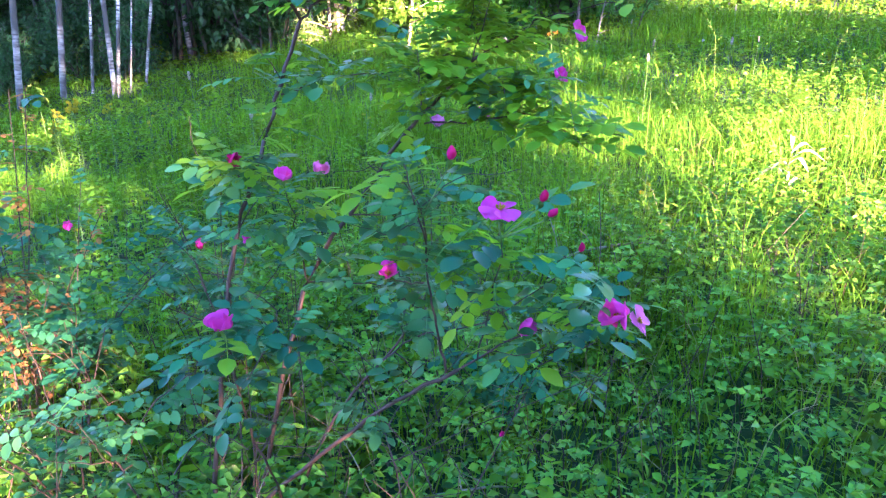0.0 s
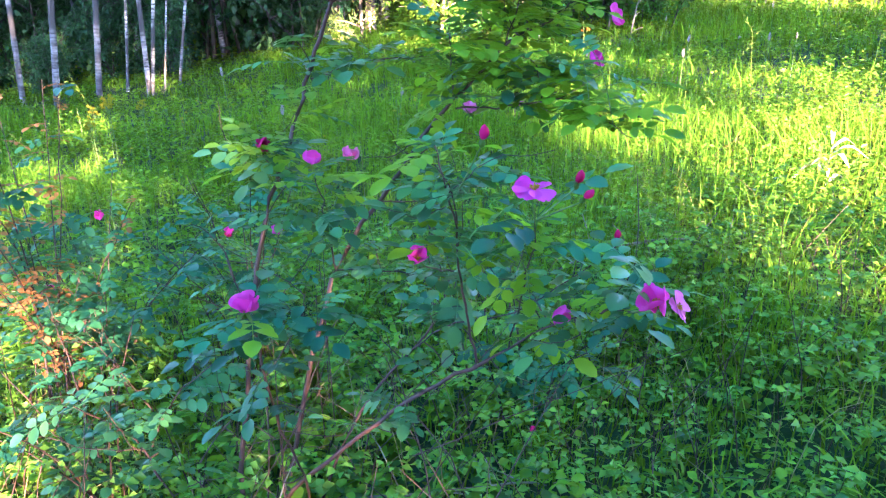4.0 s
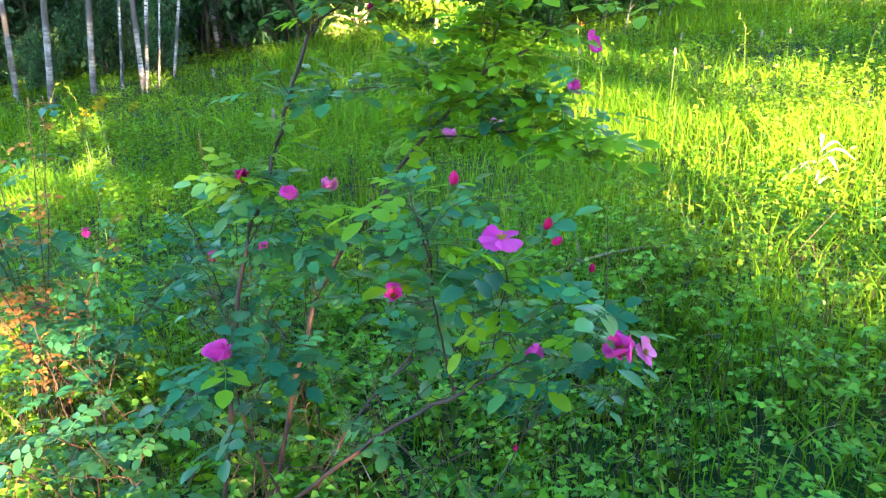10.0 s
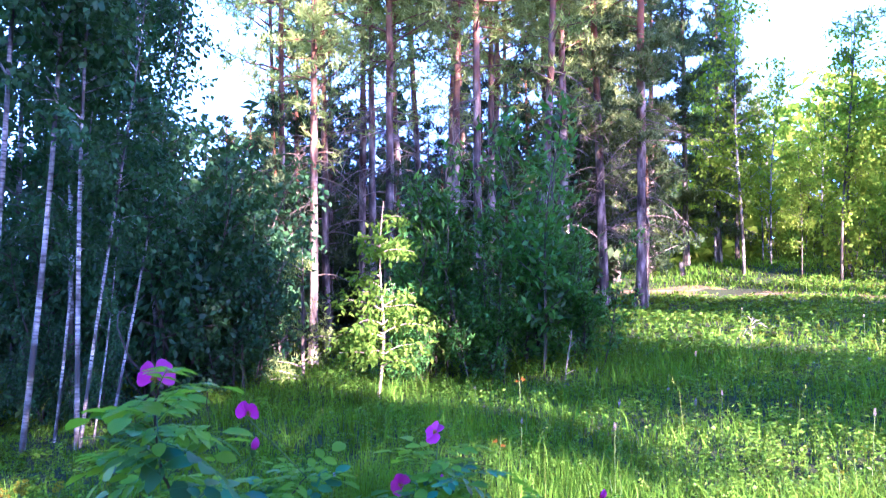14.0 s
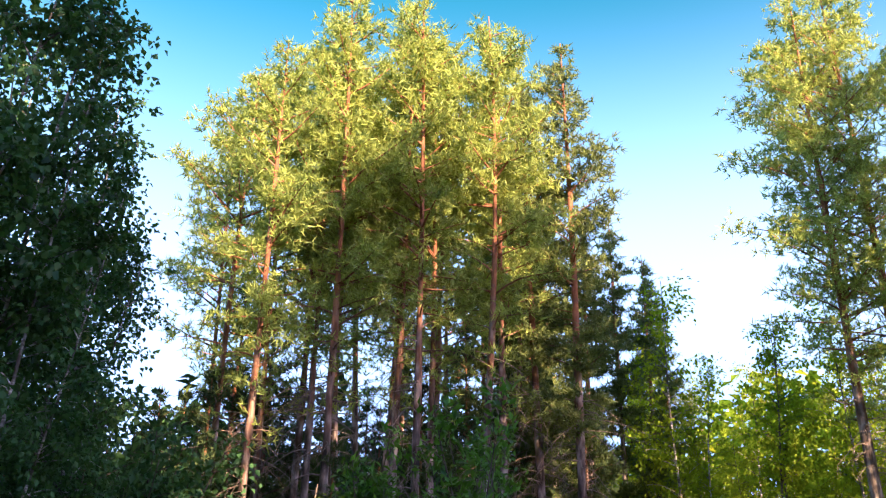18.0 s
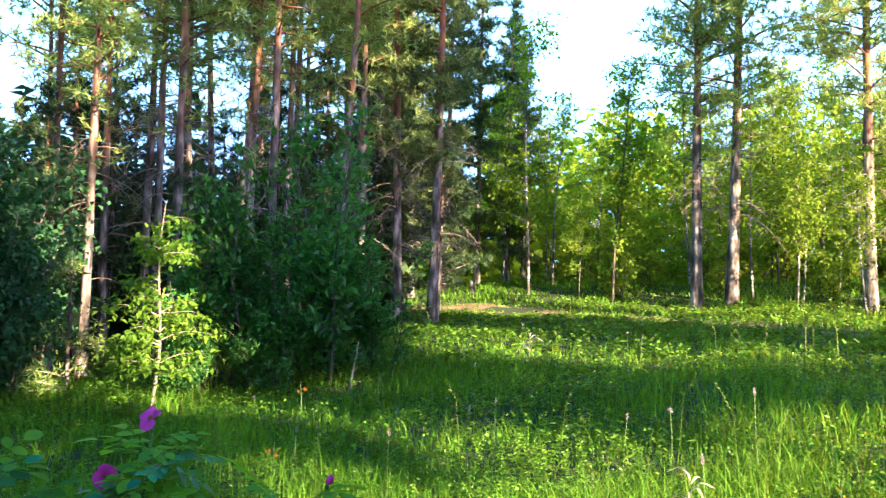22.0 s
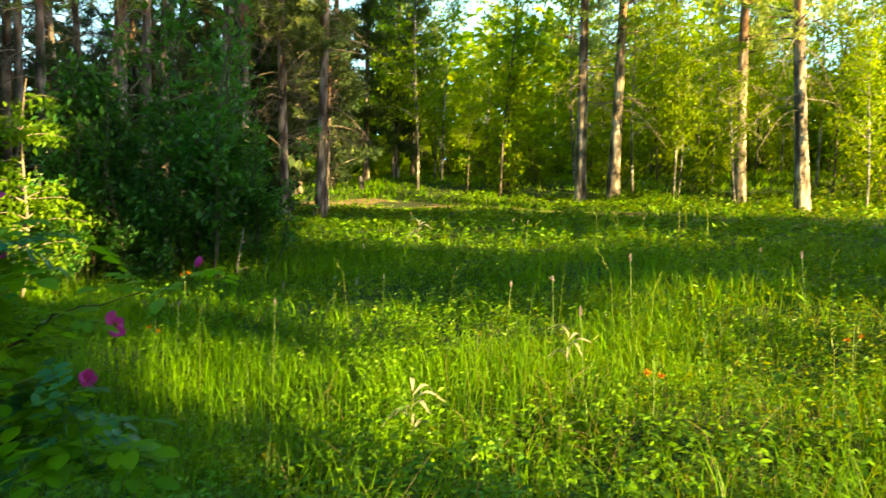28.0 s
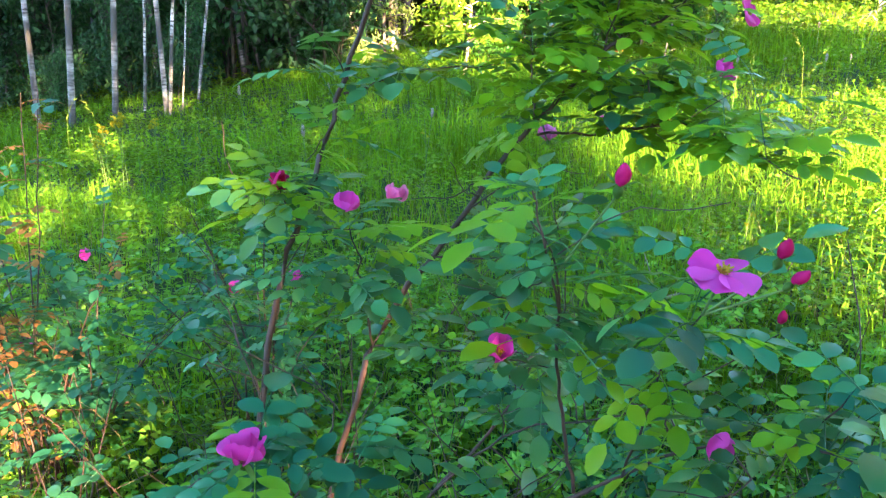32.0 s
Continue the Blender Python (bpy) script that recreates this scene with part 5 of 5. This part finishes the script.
LEAFY = [("a", 9, 0.35), ("a_left", 30, 0.2), ("a_right", 20, 0.1), ("a_side", 9, 0.1), ("b", 22, 0.35), ("b_low", 30, 0.3), ("b_up", 16, 0.3), ("b_mid", 22, 0.2), ("b_top", 38, 0.1),
         ("c", 5, 0.6), ("c_end", 11, 0.2), ("c_up", 10, 0.35), ("c_twig", 9, 0.35), ("d", 9, 0.5), ("d_side", 7, 0.3), ("e", 12, 0.3), ("e_side", 8, 0.2), ("f", 10, 0.55), ("g", 10, 0.2),
         ("b_flowers", 12, 0.4), ("a_flowers", 9, 0.0), ("b_spur", 8, 0.2), ("b_cross", 8, 0.2), ("b_far", 5, 0.5)]
SUNLIT = ("b_up", "b_low", "b_mid", "b_top", "c_end", "c_twig", "a_right")
INNER = ("d", "d_side", "e", "e_side", "g", "b_cross", "a_side", "c", "b_spur")
BLOOMS = np.array([f.matrix_world.translation for f in ROSE.children if f.name.startswith("flower")])
mass = Pile()
for key, n, lo in LEAFY:
    line = STEMS[key]
    for k in range(int(n * 1.7)):
        u = lrng.uniform(lo, 1.0) * (len(line) - 1.001)
        p = line[int(u)] + (line[int(u) + 1] - line[int(u)]) * (u % 1)
        az, tilt, roll, size, kind = lrng.uniform(0, 360), lrng.normal(-2, 13), lrng.normal(0, 14), lrng.uniform(0.7, 1.15), int(lrng.integers(0, 3))
        mid = p + 0.05 * np.array([math.cos(radians(az)), math.sin(radians(az)), 0])
        if (np.abs(BLOOMS - mid)[:, [0, 2]].max(1) < 0.036).any():      # leaves part round the flowers
            continue
        if key in INNER:
            m = np.array(pose(0, 0, 0, roll, tilt, az).to_3x3())
            src = compound_leaf(*LEAF_KINDS[kind])
            mass.put(np.concatenate(src.v) @ m.T * size + p, np.concatenate(src.f))
        else:
            # leaves high on the bush mostly get the colour that imitates sunlight
            put_leaf(ROSE, p, az, tilt, roll, size, (SUNLIT_LEAF_MESHES if p[2] > lrng.normal(0.93, 0.1) or key in SUNLIT and k % 3 == 0 else LEAF_MESHES)[kind])
for key in ("a_left", "a_right", "b_low", "b_mid", "b_top", "b_up", "c_end", "c_up", "c_twig", "b_flowers", "a"):
    line = STEMS[key]
    for k in range(3):
        i = int(lrng.uniform(0.35, 0.98) * (len(line) - 1))
        way = unit(lrng.normal(0, 1, 3) + np.array([0.15, -0.1, 0.25])) * lrng.uniform(0.05, 0.15)
        tip = line[i] + way
        mass.put(*[q if n == 0 else np.concatenate([q[:, :3], q[:, [0, 2, 3]]]) for n, q in enumerate(tube(np.array([line[i], line[i] + way * 0.5 + np.array([0, 0, 0.01]), tip]), [0.0012, 0.0007], 3))])
        for q in range(4):
            m = np.array(pose(0, 0, 0, lrng.uniform(-30, 30), lrng.uniform(-35, 30), lrng.uniform(0, 360)).to_3x3())
            src = compound_leaf(*LEAF_KINDS[q % 3])
            mass.put(np.concatenate(src.v) @ m.T * lrng.uniform(0.7, 1.15) + line[i] + way * (0.4 + 0.2 * q), np.concatenate(src.f))
tagged(part("inner_foliage", mass.mesh("inner_foliage", M["leaf_mass"]), ROSE), kind="stuff")
# a leafy fan close below the lowest flower
for k in range(14):
    put_leaf(ROSE, (-0.34 + lrng.uniform(-0.05, 0.12), 1.1 + lrng.uniform(-0.03, 0.08), 0.84 + lrng.uniform(-0.05, 0.02)), k * 26 + lrng.uniform(-10, 10), lrng.uniform(-8, 16), lrng.uniform(-15, 15), lrng.uniform(0.65, 1.0), LEAF_MESHES[k % 3])


def small_rose(at, seed, height, spread, canes, per, label, flowers=(), meshes=LEAF_MESHES, buds=()):
    """A lower rose bush beside the main one."""
    srng = np.random.default_rng(seed)
    top = tagged(new("rose_bush"), label, "shrub")
    z0 = ground_z(*at)
    for k in range(canes):
        a = srng.uniform(0, 6.28)
        h, s = height * srng.uniform(0.6, 1.05), spread * srng.uniform(0.3, 1.0)
        pts = [(at[0] + srng.normal(0, 0.05), at[1] + srng.normal(0, 0.05), z0 - 0.03), (at[0] + math.cos(a) * s * 0.35, at[1] + math.sin(a) * s * 0.35, z0 + h * 0.55), (at[0] + math.cos(a) * s, at[1] + math.sin(a) * s, z0 + h)]
        stem("%d_%d" % (seed, k), pts, 0.005, 0.0014, 12, parent=top, seed=seed)
        line = STEMS["%d_%d" % (seed, k)]
        for q in range(per):
            u = srng.uniform(0.25, 1.0) * (len(line) - 1.001)
            p = line[int(u)] + (line[int(u) + 1] - line[int(u)]) * (u % 1)
            ms = RED_LEAF_MESHES if (meshes is RED_LEAF_MESHES and q % 3) else LEAF_MESHES
            put_leaf(top, p, srng.uniform(0, 360), srng.uniform(-35, 25), srng.uniform(-30, 30), srng.uniform(0.7, 1.2), ms[int(srng.integers(0, len(ms)))])
    for i, f in enumerate(flowers):
        flower(top, f, (srng.uniform(-0.4, 0.4), -0.7, 0.5), 0.85 if i % 2 else 0.34, "petal", 0.9, seed + i, foot=(f[0], f[1] + 0.02, f[2] - 0.08))
    return top


small_rose((-1.25, 2.45), 401, 0.78, 0.5, 12, 16, "low leafy wild rose with a few pink flowers", [(-1.2, 2.46, 0.58), (-1.39, 2.4, 0.34)], SUNLIT_LEAF_MESHES)
small_rose((-1.33, 2.32), 402, 1.15, 0.4, 11, 20, "wild rose with reddish young leaves and pink flowers", [(-1.41, 2.3, 0.9), (-1.36, 2.05, 0.75)], RED_LEAF_MESHES)
small_rose((-0.95, 1.75), 403, 0.6, 0.35, 7, 9, "low leafy wild rose without flowers", meshes=SUNLIT_LEAF_MESHES)
small_rose((-0.75, 2.5), 404, 0.85, 0.4, 10, 13, "low leafy wild rose with thin grey stems", [(-0.62, 2.4, 0.55)])
small_rose((0.15, 2.2), 405, 0.5, 0.4, 6, 9, "low leafy wild rose without flowers")


def undergrowth():
    """Rose suckers and leafy seedlings that cover the ground below the bushes."""
    rng = np.random.default_rng(410)
    n = 3600
    a, r = np.radians(rng.uniform(-32, 42, n)), np.sqrt(rng.uniform(0.9, 15, n))
    x, y = -r * np.sin(a), r * np.cos(a)
    clump = np.sin(x * 5 + 2 * np.sin(y * 3)) * np.sin(y * 6 + np.sin(x * 4))
    z = land(x, y) + rng.uniform(0.03, 1, n) * (0.24 + 0.2 * clump)
    way = rng.uniform(0, 2 * np.pi, n)
    pile = Pile()
    D = np.stack([np.cos(way), np.sin(way), rng.uniform(-0.3, 0.3, n)], 1)
    S = np.stack([-np.sin(way), np.cos(way), rng.uniform(-0.2, 0.2, n)], 1)
    P = np.stack([x, y, z], 1)
    size = rng.uniform(0.6, 1.5, (n, 1))
    for along, out in ((0.015, 0.015), (0.015, -0.015), (0.034, 0.016), (0.034, -0.016), (0.056, 0.0)):
        pile.put(*leaves(rng, P + (D * along + S * out) * size, D * 0.6 + S * np.sign(out), 0.029, 0.66))
    return pile.mesh("undergrowth", M["low_rose_leaf"])


tagged(part("undergrowth", undergrowth()), "low leafy rose suckers under the bushes", "undergrowth", kind="stuff")


def bare_shoots():
    """Thin dark shoots and dry stems standing between the low leaves."""
    rng = np.random.default_rng(411)
    pile = Pile()
    for k in range(260):
        a, r = radians(rng.uniform(-30, 40)), math.sqrt(rng.uniform(1.4, 11))
        x, y = -r * math.sin(a), r * math.cos(a)
        h = rng.uniform(0.15, 0.65) * (1.0 if x < 0.2 else 0.7)
        d = rng.normal(0, 0.3, 2) * h
        foot = np.array([x, y, ground_z(x, y) - 0.01])
        L = np.array([foot, foot + [d[0] * 0.3, d[1] * 0.3, h * 0.5], foot + [d[0], d[1], h]])
        pile.put(*tube(L, [0.0024, 0.0018, 0.0008], 4))
        for q in range(int(rng.integers(1, 4))):
            w = unit(rng.normal(0, 1, 3) + np.array([0, 0, 0.5])) * rng.uniform(0.05, 0.2)
            s = L[1] + (L[2] - L[1]) * rng.uniform(-0.3, 0.7)
            pile.put(*tube(np.array([s, s + w]), [0.0013, 0.0006], 3))
    return pile.mesh("bare_shoots", M["rose_stem"])


def dry_litter():
    """Straw-coloured old stalks lying and leaning among the herbs."""
    rng = np.random.default_rng(412)
    pile = Pile()
    for k in range(620):
        a, r = radians(rng.uniform(-50, 36)), math.sqrt(rng.uniform(1.4, 26))
        x, y = -r * math.sin(a), r * math.cos(a)
        h, out, way = rng.uniform(0.04, 0.42), rng.uniform(0.05, 0.3), rng.uniform(0, 6.28)
        d = np.array([math.cos(way) * out, math.sin(way) * out, 0])
        foot = np.array([x, y, ground_z(x, y) + 0.01])
        pile.put(*tube(spline([foot, foot + d * 0.4 + [0, 0, h * 0.75], foot + d + [0, 0, h]], 5), [0.0016, 0.0007], 3))
    return pile.mesh("dry_litter", M["straw_old"])


tagged(part("dry_litter", dry_litter()), "old straw-coloured stalks among the herbs", "litter", kind="stuff")
tagged(part("bare_shoots", bare_shoots()), "thin dark shoots between the low leaves", "shoots", kind="stuff")


# ---------------------------------------------------------------- small things in the meadow
def bistort():
    """A pale pink flower spike on a thin stalk."""
    top = tagged(new("bistort"), "pale pink flower spike on a thin green stalk", "flower", "pale flower spikes in the meadow")
    part("stalk", quick_mesh("bistort_stalk", *tube(spline([(0, 0, -0.03), (0.015, 0, 0.3), (0.03, 0.01, 0.58)], 6), [0.0028, 0.0018], 5), M["green_stem"], True), top)
    rng = np.random.default_rng(501)
    n = 90
    a, u = rng.uniform(0, 6.28, n), rng.uniform(0, 1, n)
    r = 0.0075 * np.sin(np.pi * (0.12 + 0.8 * u))
    C = np.stack([0.03 + r * np.cos(a), 0.01 + r * np.sin(a), 0.575 + 0.055 * u], 1)
    D = np.stack([np.cos(a), np.sin(a), 0 * a + 0.6], 1)
    part("spike", quick_mesh("bistort_spike", *leaves(rng, C, D, 0.011, 0.7), M["spike"]), top, "pale pink blossom")
    p = Pile()
    for k in range(4):
        p.put(*leaflet(0.12, 0.025, (0, 0, 0.05 + k * 0.07), (math.cos(k * 2.1), math.sin(k * 2.1), 0.7)))
    part("foliage", p.mesh("bistort_leaves", M["herb"]), top)
    return top


prng = np.random.default_rng(510)
BISTORT = bistort()
for x, y in ((2.33, 6.67), (2.9, 7.6), (2.9, 4.1), (4.3, 5.5), (6.7, 6.6), (3.35, 5.9), (6.2, 8.3), (1.7, 6.9), (1.5, 6.0), (0.85, 6.5), (-1.1, 4.7), (-0.55, 5.4),
             (5.2, 9.6), (7.9, 9.2), (9.2, 11.6), (7.0, 12.0), (4.6, 11.2), (3.4, 9.6), (8.8, 7.4), (10.4, 9.0), (5.9, 5.2), (2.0, 9.2), (-1.9, 6.3), (-1.5, 7.6), (11.8, 11.6), (6.2, 15.2)):
    plant(BISTORT, prng, x, y, prng.uniform(0.85, 1.25), tilt=(prng.uniform(-7, 7), prng.uniform(-7, 7)))


def blossom_head(name, label, category, mat, height, radius, heads, group, leafy=6, flat=0.5):
    """A stalk with round or flat heads of small petals, and leaves up the stalk."""
    top = tagged(new(name), label, category, group)
    rng = np.random.default_rng(len(name) * 13 + heads)
    part("stalk", quick_mesh(name + "_stalk", *tube(spline([(0, 0, -0.03), (0.01, 0.012, height * 0.5), (0, 0, height)], 7), [0.004, 0.002], 5), M["green_stem"], True), top)
    for k in range(heads):
        a = k * 2.4
        c = np.array([math.cos(a), math.sin(a), 0]) * (0.0 if heads == 1 else radius * rng.uniform(1.2, 3.2)) + np.array([0, 0, height - (0 if heads == 1 else rng.uniform(-0.02, 0.1))])
        if heads > 1:
            part("twig", quick_mesh(name + "_twig", *tube(np.array([(0, 0, height - 0.13), (c + np.array([0, 0, height - 0.13])) / 2 + np.array([0, 0, -0.01]), c]), [0.0018, 0.0012], 4), M["green_stem"], True), top)
        n = 60
        d = unit(rng.normal(0, 1, (n, 3)) * np.array([1, 1, flat]) + np.array([0, 0, 0.25]))
        part("blossom", quick_mesh(name + "_blossom", *leaves(rng, c + d * radius * rng.uniform(0.3, 1, (n, 1)), d, radius * 0.75, 0.6), M[mat]), top)
    for k in range(leafy):
        p = Pile().put(*leaflet(0.08, 0.026, (0, 0, height * (0.1 + 0.1 * k)), (math.cos(k * 2.2), math.sin(k * 2.2), 0.5)))
        part("leaf", p.mesh(name + "_leaf", M["herb"]), top)
    return top


CRESS = blossom_head("yellow_cress", "tall stalk topped with clusters of yellow flowers", "flower", "yellow", 0.72, 0.016, 11, "yellow flowers by the birches")
for x, y, s in ((-2.8, 6.0, 0.9), (-2.66, 5.8, 0.95), (-2.55, 6.1, 0.85), (-2.75, 5.72, 0.75), (-2.95, 6.15, 0.8), (-2.85, 5.85, 0.7)):
    plant(CRESS, prng, x, y, s, tilt=(prng.uniform(-5, 5), prng.uniform(-5, 5)))
CLOVER = blossom_head("clover", "round dusky pink clover head on a green stalk", "flower", "spike", 0.5, 0.022, 1, "clover in the meadow", 4, 0.9)
for x, y, s in ((3.9, 6.1, 1.05), (0.72, 9.4, 0.9), (5.3, 9.3, 0.9), (7.9, 14, 1.0), (2.75, 8.7, 0.8)):
    plant(CLOVER, prng, x, y, s)
HAWKWEED = blossom_head("orange_hawkweed", "small orange flower on a thin stalk", "flower", "orange", 0.45, 0.018, 2, "orange flowers in the meadow", 3, 0.4)
for x, y, s in ((2.9, 3.5, 1.1), (0.75, 6.8, 1.0), (1.25, 9.6, 1.2), (4.6, 3.7, 1.0)):
    plant(HAWKWEED, prng, x, y, s)
BUTTERCUP = blossom_head("buttercup", "tiny yellow flower above the grass", "flower", "yellow", 0.34, 0.011, 2, "yellow dots in the meadow", 3, 0.4)
for k in range(34):
    x, y = sector(prng, 1, 2.6, 9, -45, 32)
    plant(BUTTERCUP, prng, float(x[0]), float(y[0]), prng.uniform(0.7, 1.3))


def seed_grass():
    """Tall flowering grass: thin stalks with narrow pale heads above the rest."""
    rng = np.random.default_rng(530)
    pile = Pile()
    for r0, r1, n, w in ((2.8, 7, 70, 0.0014), (6.5, 15, 130, 0.0024), (14, 28, 120, 0.005)):
        x, y = sector(rng, n, r0, r1)
        k = clear_of_track(x, y, 1.0)
        x, y = x[k], y[k]
        m = len(x)
        h = rng.uniform(0.55, 0.95, m)
        a = rng.uniform(0, 6.28, m)
        B = np.stack([np.cos(a), np.sin(a), 0 * a], 1)
        S = np.stack([-np.sin(a), np.cos(a), 0 * a], 1) * w
        P0 = np.stack([x, y, land(x, y)], 1)
        P1 = P0 + B * (h * 0.08)[:, None] + np.array([0, 0, 1.0]) * (h * 0.8)[:, None]
        P2 = P0 + B * (h * 0.22)[:, None] + np.array([0, 0, 1.0]) * h[:, None]
        V = np.stack([P0 - S, P0 + S, P1 + S * 0.7, P1 - S * 0.7, P2 + S * 0.3, P2 - S * 0.3], 1).reshape(-1, 3)
        q = np.arange(m) * 6
        pile.put(V, np.concatenate([np.stack([q, q + 1, q + 2, q + 3], 1), np.stack([q + 3, q + 2, q + 4, q + 5], 1)]))
        t = np.repeat(rng.uniform(0, 1, (m, 1)), 1, 1)
        for s in range(7):
            c = P1 + (P2 - P1) * (s / 6.0)
            d = unit(rng.normal(0, 1, (m, 3)) * 0.5 + (P2 - P1) / h[:, None] * 3)
            e = unit(np.cross(d, rng.normal(0, 1, (m, 3)))) * w * 2.2
            pile.put(np.stack([c - e, c + e, c + d * 0.035 + e * 0.4, c + d * 0.035 - e * 0.4], 1).reshape(-1, 3), np.arange(m * 4).reshape(m, 4))
    return pile.mesh("seed_grass", M["straw"])


tagged(part("seed_grass", seed_grass()), "tall grass with pale seed heads", "grass", kind="stuff")


def dry_plant():
    """A withered weed with pale curled leaves."""
    top = tagged(new("withered_weed"), "withered weed with pale curled leaves in the sun", "weed")
    part("stalk", quick_mesh("weed_stalk", *tube(spline([(0, 0, -0.03), (0.02, 0, 0.14), (0.05, 0.01, 0.3)], 7), [0.004, 0.002], 5), M["straw"], True), top)
    rng = np.random.default_rng(541)
    for k in range(9):
        a = k * 0.9 + rng.uniform(-0.2, 0.2)
        at = np.array([0.035, 0.0, 0.14 + 0.02 * k])
        pts = [at, at + np.array([math.cos(a) * 0.06, math.sin(a) * 0.06, 0.035]), at + np.array([math.cos(a) * 0.13, math.sin(a) * 0.13, rng.uniform(-0.06, 0.03)])]
        line = spline(pts, 8)
        side = np.array([-math.sin(a), math.cos(a), 0.3])
        w = 0.009 * np.sin(np.pi * (0.08 + 0.88 * np.linspace(0, 1, 8)))[:, None]
        V = np.stack([line - side * w, line + np.array([0, 0, -0.004]), line + side * w], 1).reshape(-1, 3)
        F = [(i * 3 + s, i * 3 + s + 1, i * 3 + s + 4, i * 3 + s + 3) for i in range(7) for s in (0, 1)]
        part("leaf", quick_mesh("weed_leaf", V, np.array(F), M["dry_leaf"], True), top)
    return top


WEED = dry_plant()
for x, y, s, r in ((1.78, 4.1, 1.35, 20), (3.25, 4.75, 1.2, 120), (5.6, 13.3, 2.0, 60)):
    plant(WEED, prng, x, y, s, r)


def fallen_twig(points, r, label):
    line = spline(points, 14)
    top = tagged(new("fallen_branch"), label, "branch", "dead branches on the ground")
    part("stick", quick_mesh("fallen_stick", *tube(line, [r, r * 0.4], 6), M["dead_wood"], True), top)
    rng = np.random.default_rng(int(abs(points[0][0]) * 1000) + 7)
    for k in range(4):
        i = 3 + k * 2
        d = unit(rng.normal(0, 1, 3) + np.array([0, 0, 0.6])) * rng.uniform(0.08, 0.22)
        part("side_twig", quick_mesh("fallen_side_twig", *tube(np.array([line[i], line[i] + d * 0.6, line[i] + d + np.array([0, 0, -0.02])]), [r * 0.45, r * 0.2], 5), M["dead_wood"], True), top)
    return top


fallen_twig([(0.3, 3.2, 0.09), (0.6, 3.25, 0.2), (0.95, 3.35, 0.2), (1.15, 3.3, 0.09)], 0.007, "thin bare fallen branch caught in the grass")
fallen_twig([(-0.35, 1.75, 0.04), (-0.1, 1.7, 0.1), (0.12, 1.75, 0.1), (0.2, 1.85, 0.02)], 0.005, "grey dry twig under the rose bush")
fallen_twig([(-0.75, 1.5, 0.02), (-0.6, 1.4, 0.12), (-0.42, 1.35, 0.26), (-0.35, 1.32, 0.3)], 0.004, "grey dry twig under the rose bush")
fallen_twig([(2.15, 11.6, 0.05), (2.2, 11.62, 0.5), (2.26, 11.6, 0.85), (2.28, 11.62, 1.0)], 0.014, "pale dead stick standing before the thicket")


def stump():
    """A pale sawn birch stump: bark wall and cut top."""
    top = tagged(new("tree_stump"), "pale birch stump beside the sandy track", "stump")
    part("bark", quick_mesh("stump_bark", *tube(np.array([(0, 0, -0.1), (0, 0, 0.15), (0.02, 0, 0.5), (0.02, 0.0, 0.62)]), [0.2, 0.15, 0.13, 0.13], 12), M["birch_bark"], True), top)
    part("cut_top", quick_mesh("stump_top", *tube(np.array([(0.02, 0, 0.605), (0.02, 0, 0.612), (0.02, 0, 0.614)]), [0.128, 0.1, 0.002], 12), M["dead_wood"], True), top)
    return top


plant(stump(), prng, 10.9, 32.6, 0.9)
